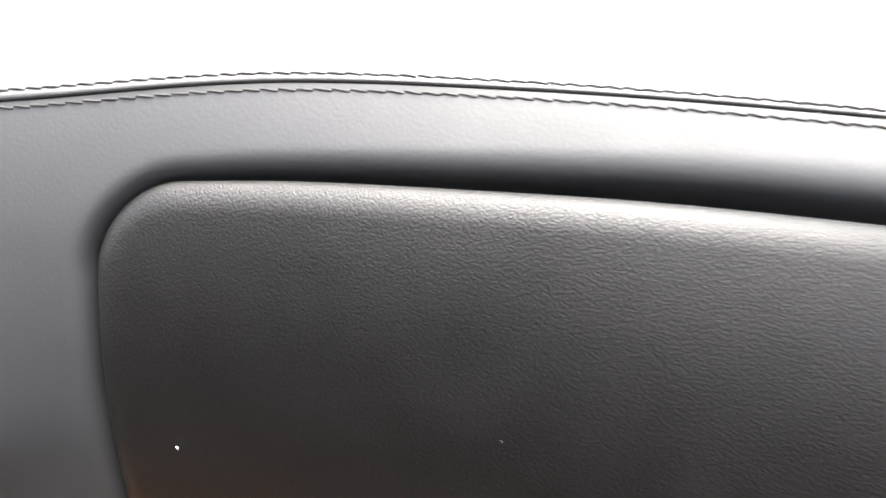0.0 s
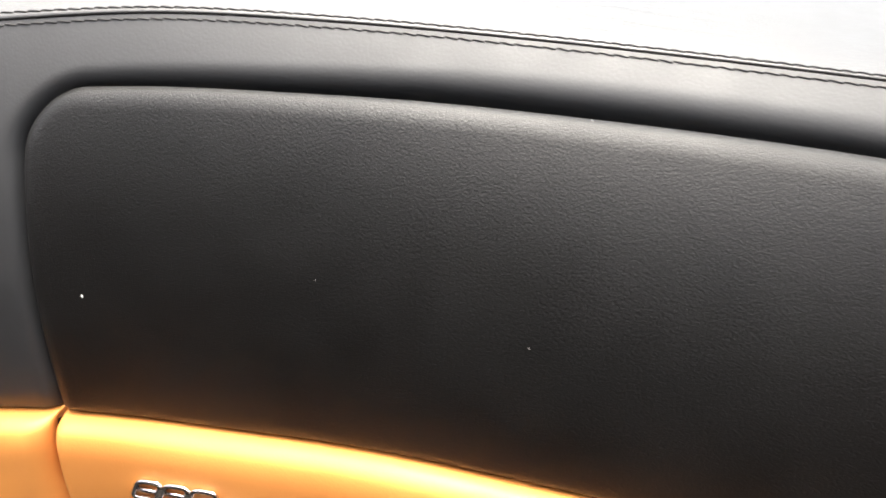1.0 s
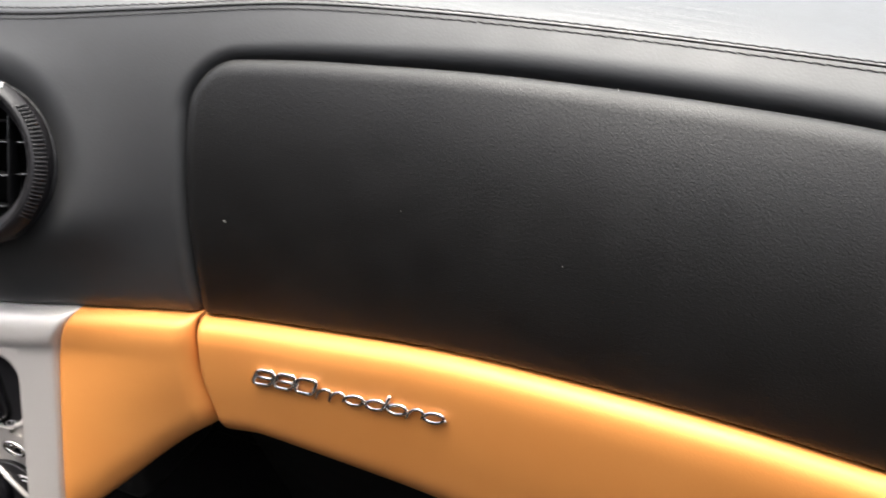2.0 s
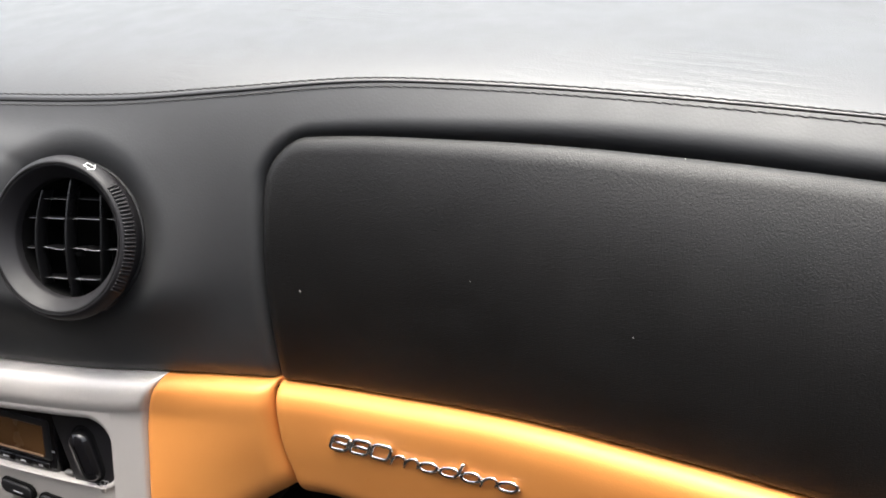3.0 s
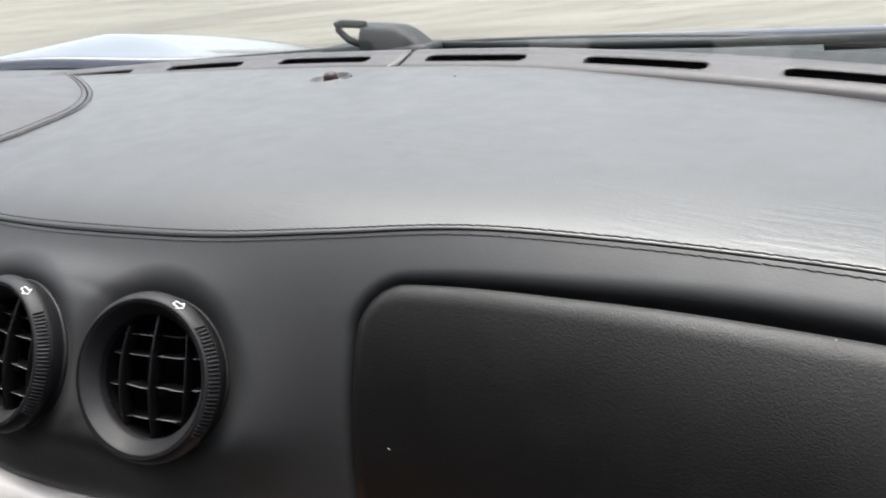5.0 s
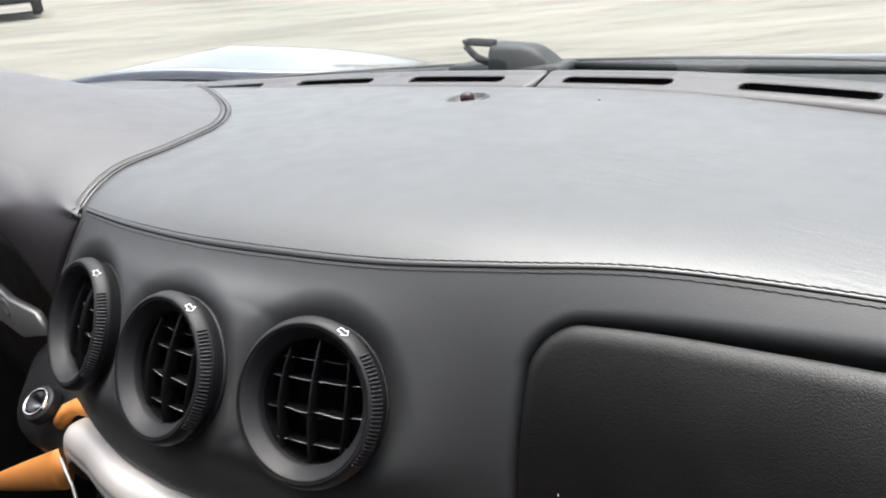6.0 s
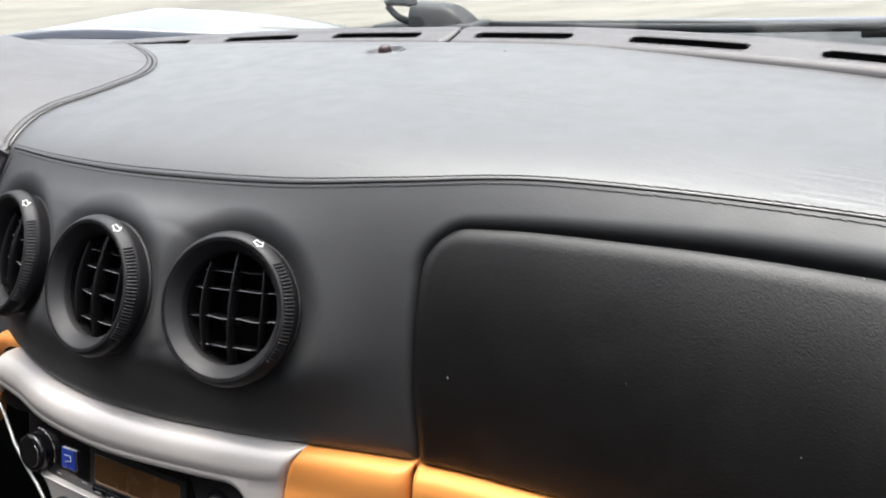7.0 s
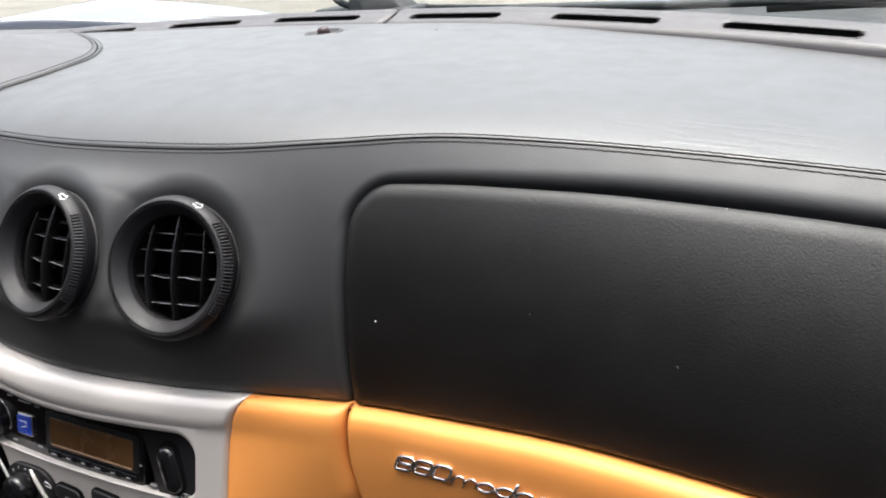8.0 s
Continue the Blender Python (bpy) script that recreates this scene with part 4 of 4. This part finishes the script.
# ---- driver's side ----
panel = thing("column_cover", "black plastic steering column cover under the binnacle", "column cover")
part("cover", sheet(lambda a, k: Vector((-0.135 - 0.42 * a, 0.02 + 0.03 * a - 0.02 * math.sin(math.pi * k) + 0.05 * (1 - k), 0.52 + 0.26 * k)), steps(0, 1, 20), steps(0, 1, 20), (0, -1, 0)), DARK, panel, thick=0.01)
part("dial_hollow", sheet(lambda a, k: Vector((-0.15 - 0.42 * a, 0.07 + 0.05 * math.sin(math.pi * a), 0.74 + 0.07 * k)), steps(0, 1, 12), steps(0, 1, 6), (0, -1, 0)), DARK, panel, thick=0.01)
shroud = block(-0.075, 0.075, -0.055, 0.055, -0.05, 0.05, 0.035, segments=6)
shroud.transform(Matrix.Translation((-0.200, 0.037, 0.645)) @ pose(0, 0, 0, -35, 0, 0))
part("shroud", shroud, DARK, panel, "dark rounded shroud")
lock = thing("ignition_lock", "chrome ringed ignition lock in the black cover", "lock", at=Matrix.Translation((-0.190, -0.022, 0.684)) @ pose(0, 0, 0, 36, 0, 12) @ Matrix.Scale(0.80, 4))
part("ring", lathe([(0.0140, -0.010), (0.0140, 0.0008), (0.0134, 0.0016), (0.0124, 0.0016), (0.0118, 0.0008), (0.0116, -0.003)], 40), CHROME, lock)
part("barrel", lathe([(0.0108, -0.004), (0.0106, 0.0002), (0.0096, 0.0008), (0.0035, -0.0070), (0.0004, -0.0074)], 32), GLOSS_BLACK, lock, "dark dished barrel")
part("socket", lathe([(0.0185, -0.012), (0.0180, -0.003), (0.0165, -0.0012), (0.0139, -0.0012)], 40), DARK, lock)
bracket = thing("aluminium_bracket", "grey metal bracket with a round dimple under the binnacle", "bracket", at=pose(0, 0.0, 0, 90, 0, 0))
outer = [(-0.279, 0.8215), (-0.271, 0.8145), (-0.2715, 0.796), (-0.2695, 0.7744), (-0.258, 0.7603), (-0.2363, 0.7526), (-0.1900, 0.7505), (-0.176, 0.735), (-0.2266, 0.7209), (-0.258, 0.726), (-0.2948, 0.7296), (-0.3305, 0.7298), (-0.449, 0.7181), (-0.432, 0.7391), (-0.3361, 0.7567), (-0.313, 0.7648), (-0.2889, 0.7789), (-0.2799, 0.795), (-0.2837, 0.8091), (-0.292, 0.8167)]
part("arm", plate(outer, 0.0, 0.006, 0.0015), ALU, bracket)
part("dimple", lathe([(0.0075, 0.006), (0.0068, 0.0070), (0.0055, 0.0066), (0.0030, 0.0060), (0.0004, 0.0059)], 28), ALU, bracket, "pale round dimple").matrix_basis = Matrix.Translation((-0.2440, 0.7440, 0))


wing = thing("tan_console_wing", "tan leather wing beside the silver console frame", "trim")


def tan_fin(a, k):
    """A flat rounded fin: a along it from the console, k round its section."""
    ang = 2 * math.pi * k
    w = 0.0165 * (1 - a) ** 0.55 + 0.0015
    return Vector((-0.172 - 0.215 * a, -0.024 - 0.004 * a - (0.002 + 0.006 * (1 - a)) * math.cos(ang), 0.632 - 0.098 * a + w * math.sin(ang)))


fin_bm = sheet(tan_fin, [0.0] + steps(0.02, 0.999, 30), steps(0, 1, 28)[:-1] + [1.0], None)
bmesh.ops.remove_doubles(fin_bm, verts=fin_bm.verts[:], dist=1e-6)
bmesh.ops.holes_fill(fin_bm, edges=[e for e in fin_bm.edges if e.is_boundary], sides=0)
bmesh.ops.recalc_face_normals(fin_bm, faces=fin_bm.faces[:])
part("blade", fin_bm, TAN_LEATHER, wing)
cheek = tube([(-0.112, -0.002, 0.684), (-0.132, -0.006, 0.6870), (-0.148, -0.009, 0.6865), (-0.161, -0.012, 0.6800), (-0.172, -0.015, 0.6680)], 0.0062, 12)
part("cheek", cheek, TAN_LEATHER, wing)

# ---- windscreen, cowl and bonnet ----
cowl_y = lambda x: 0.672 - 0.65 * x * x
glass_y = lambda x: 0.416 - 0.33 * x * x


def screen(a, k):
    x = (-0.74 + 1.48 * a) * (1 - 0.16 * k)
    y0 = glass_y(x)
    return Vector((x, y0 + (-0.08 - 0.12 * abs(x) - y0) * k, 0.846 - 0.05 * x * x + (1.155 - 0.10 * x * x - 0.846) * (k + 0.10 * k * (1 - k))))


pane = tagged(part("window_1", sheet(screen, steps(0, 1, 40), steps(0, 1, 24), (0, -1, -1)), GLASS), "raked clear curved windscreen glass", "windscreen", kind="structure")
pane.visible_shadow = False

cowl = thing("cowl_panel", "dark grey ribbed plastic cowl below the windscreen", "cowl")


def cowl_fn(a, k):
    x = -0.72 + 1.44 * a
    y0, y1 = min(slot_y(x) + 0.018, cowl_y(x) - 0.02), cowl_y(x)
    z0 = panel_z(x) - 0.012
    z1 = 0.832 + 0.012 * x * x
    return Vector((x, y0 + (y1 - y0) * k, z0 + (z1 - z0) * k - 0.004 * math.sin(math.pi * k) + 0.002 * math.sin(k * 9 * math.pi) * (k > 0.35)))


part("tray", sheet(cowl_fn, steps(0, 1, 60), steps(0, 1, 50), (0, 0, 1)), COWL_GREY, cowl, thick=0.006)
part("lip", tube([Vector((x, cowl_y(x), 0.8325 + 0.012 * x * x)) for x in steps(-0.72, 0.72, 60)], 0.0035, 8), RUBBER, cowl, "black rubber lip")

housing = thing("wiper_pivot_cover", "dark grey plastic wiper pivot cover with a loop end", "wiper cover")


def hump(a, k):
    x = -0.113 + 0.080 * a
    top = 0.8795 - 0.003 * a / 0.45 if a < 0.45 else 0.8765 - 0.028 * ((a - 0.45) / 0.55) ** 1.7
    ang = math.pi * k
    w = 0.024 * (1 - 0.35 * a * a)
    cs, sn = math.cos(ang), math.sin(ang)
    return Vector((x, 0.487 + w * math.copysign(abs(cs) ** 0.55, cs), 0.838 + (top - 0.838) * abs(sn) ** 0.55))


hump_bm = sheet(hump, steps(0, 1, 28), steps(0, 1, 24), (0, 0, 1))
hump_bm.verts.ensure_lookup_table()
hump_bm.faces.new([hump_bm.verts[i] for i in range(24, -1, -1)])
part("cover", hump_bm, COWL_GREY, housing, thick=0.003)
part("loop", tube([(-0.108, 0.474, 0.8785), (-0.124, 0.474, 0.8800), (-0.142, 0.474, 0.8810), (-0.1505, 0.474, 0.8795), (-0.149, 0.474, 0.8765), (-0.141, 0.474, 0.8690), (-0.134, 0.474, 0.8640), (-0.122, 0.474, 0.8600), (-0.110, 0.474, 0.8600)], 0.0024, 8, flat=1.8), COWL_GREY, housing, "dark loop end")
part("foot", block(-0.172, -0.028, 0.464, 0.512, 0.834, 0.857, 0.006), COWL_GREY, housing)
wiper = thing("wiper", "black wiper arm resting along the windscreen base", "wiper")
part("arm", tube([(-0.03, 0.50, 0.852), (0.10, 0.505, 0.848), (0.24, 0.50, 0.848), (0.38, 0.475, 0.853), (0.55, 0.42, 0.862)], 0.0042, 8), COWL_GREY, wiper)
part("blade", tube([(0.33, 0.505, 0.8450), (0.44, 0.482, 0.851), (0.62, 0.425, 0.860)], 0.0040, 6, flat=1.6), RUBBER, wiper)


def bonnet_z(x, y):
    z = 0.831 - 0.17 * max(-0.05, y - 0.62) - 0.06 * max(0.0, y - 0.62) ** 2 - 0.02 * x * x
    crest = math.exp(-((abs(x) - 0.72) / 0.17) ** 2) * (0.031 + 0.018 * math.exp(-((y - 0.75) / 0.35) ** 2))
    side = -0.9 * max(0.0, abs(x) - 0.80) ** 1.8
    hump = 0.0155 * math.exp(-(((y - cowl_y(x) - 0.012) / 0.035) ** 2)) * max(0.0, 1 - (abs(x) / 0.62) ** 4) * max(0.0, min(1.0, (x + 0.12) / 0.1))
    return z + crest + side + hump


body = thing("sports_car", "dark blue glossy car body reflecting the pale sky", "car")


def bonnet(a, k):
    x = -0.97 + 1.94 * a
    y0 = cowl_y(x) + 0.004
    y = y0 + (2.0 - y0) * k
    turn = max(0.0, 1 - (y - y0) / 0.012)
    z = bonnet_z(x, y) - 0.017 * (1 - math.sqrt(max(0.0, 1 - turn * turn)))
    return Vector((x, y, z - 0.45 * max(0.0, k - 0.75) ** 1.5))


part("bonnet", sheet(bonnet, steps(0, 1, 110), [0, 0.0002, 0.0008, 0.002, 0.004, 0.006, 0.009, 0.014, 0.02] + steps(0.03, 1, 60), (0, 0, 1)), PAINT, body, "glossy dark blue bonnet and wings", thick=0.004)
for sx in (-1, 1):
    gap = [Vector((sx * (0.80 - 0.10 * t), 0.46 + 0.75 * t, bonnet_z(0.80 - 0.10 * t, 0.46 + 0.75 * t) + 0.0005)) for t in steps(0, 1, 40)]
    part("panel_gap", tube(gap, 0.003, 5, flat=0.4), RUBBER, body, "dark panel gap")
    part("side_skin", block(sx * 0.97 - 0.012, sx * 0.97 + 0.012, -1.6, 0.62, 0.16, 0.74, 0.01), PAINT, body)
    for wy in (1.05, -1.45):
        w = lathe([(0.31, -0.11), (0.325, -0.08), (0.325, 0.08), (0.31, 0.11), (0.23, 0.11), (0.21, 0.09), (0.02, 0.07)], 48)
        w.transform(Matrix.Translation((sx * 0.84, wy, 0.325)) @ pose(0, 0, 0, 0, 90 * sx, 0))
        part("wheel", w, RUBBER, body, "dark tyre and rim")
part("floor_pan", block(-0.80, 0.80, -1.7, 1.9, 0.14, 0.20, 0.02), CARPET, body, "dark floor")
part("bulkhead", block(-0.66, 0.66, 0.34, 0.40, 0.20, 0.82, 0.01), DARK, body, "dark bulkhead carrying the dashboard")
part("nose", block(-0.75, 0.75, 1.80, 1.98, 0.18, 0.52, 0.05, segments=4), PAINT, body)
# unseen rear wall, raised to shut out low sky behind the cabin
part("rear_wall", block(-0.70, 0.70, -1.06, -1.00, 0.20, 1.17, 0.02), LINING, body, "plain unseen rear wall, raised to block light")
for sx in (-1, 1):
    # unseen doors and quarter panels, closed in to limit light from the sides
    part("cabin_door", block(min(sx * 0.68, sx * 0.74), max(sx * 0.68, sx * 0.74), -0.98, 0.02, 0.20, 0.93, 0.02), LINING, body, "plain unseen door, raised to limit side light")
    part("rear_quarter", block(min(sx * 0.64, sx * 0.70), max(sx * 0.64, sx * 0.70), -1.00, -0.76, 0.94, 1.17, 0.02), LINING, body, "plain unseen quarter panel, added to block light")
    part("pillar", tube([Vector((sx * 0.69, 0.10, 0.83)), Vector((sx * 0.66, -0.02, 0.97)), Vector((sx * 0.61, -0.16, 1.12))], 0.02, 8), LINING, body, "windscreen pillar")
    part("wall_end", block(min(sx * 0.655, sx * 0.70), max(sx * 0.655, sx * 0.70), 0.02, 0.40, 0.20, 0.83, 0.01), DARK, body, "dark dashboard end")

# unseen roof section, added to keep rear sky light off the lower fascia
roof = sheet(lambda u, k: Vector((-0.68 + 1.36 * u, -1.04 + 0.60 * k, 1.175 + 0.03 * math.sin(math.pi * u) - 0.015 * (1 - k))), steps(0, 1, 16), steps(0, 1, 10), (0, 0, -1))
tagged(part("ceiling", roof, LINING, thick=0.02), "plain dark unseen roof section, added to block sky light", "ceiling", kind="structure")

# ---- outside ----


def ground_z(x, y):
    far = max(0.0, (-0.9 * x + 0.43 * y) - 4.0)
    return 0.055 * far * far / (far + 6.0) if far < 60 else 0.055 * 60 * 60 / 66 + 0.002 * (far - 60)


def ground_fn(a, k):
    r = 0.3 + 600 * k**3
    return Vector((r * math.cos(2 * math.pi * a), r * math.sin(2 * math.pi * a), ground_z(r * math.cos(2 * math.pi * a), r * math.sin(2 * math.pi * a))))


bm = sheet(ground_fn, steps(0, 1, 72)[:-1], steps(0, 1, 60), (0, 0, 1), close=True)
tagged(part("ground", bm, GROUND), "pale sandy concrete yard in bright daylight", "ground", kind="structure")


def parked_car(x, y, turn, paint):
    z = ground_z(x, y)
    c = thing("parked_car", "dark parked car standing at the yard's far side", "car", "parked cars", at=pose(x, y, z, 0, 0, turn))
    shape = [(-2.0, 0.35), (-2.0, 0.75), (-1.7, 0.9), (-1.1, 0.95), (-0.6, 1.38), (0.7, 1.40), (1.3, 0.98), (1.9, 0.85), (2.05, 0.6), (2.05, 0.32)]
    b4 = plate(shape, -0.8, 0.8, 0.08)
    b4.transform(pose(0, 0, 0, 90, 0, 0))
    part("body", b4, paint, c)
    for wx in (-1.3, 1.3):
        for sy in (-1, 1):
            w = lathe([(0.30, -0.1), (0.32, -0.07), (0.32, 0.07), (0.30, 0.1), (0.2, 0.1), (0.18, 0.06), (0.02, 0.05)], 32)
            w.transform(Matrix.Translation((wx, sy * 0.74, 0.32)) @ pose(0, 0, 0, 90 * sy, 0, 0))
            tyre = part("wheel", w, RUBBER, c)
            hub = lathe([(0.19, 0.0), (0.18, 0.012), (0.03, 0.03), (0.004, 0.03)], 24)
            hub.transform(Matrix.Translation((wx, sy * 0.83, 0.32)) @ pose(0, 0, 0, 90 * sy, 0, 0))
            part("rim", hub, ALU, tyre, "pale metal rim")


DARK_PAINT = plastic("dark_car_paint", (0.03, 0.033, 0.04), 0.2, 0.02)
parked_car(-23.0, 9.2, 155, DARK_PAINT)
parked_car(-20.6, 14.6, 158, DARK_PAINT)
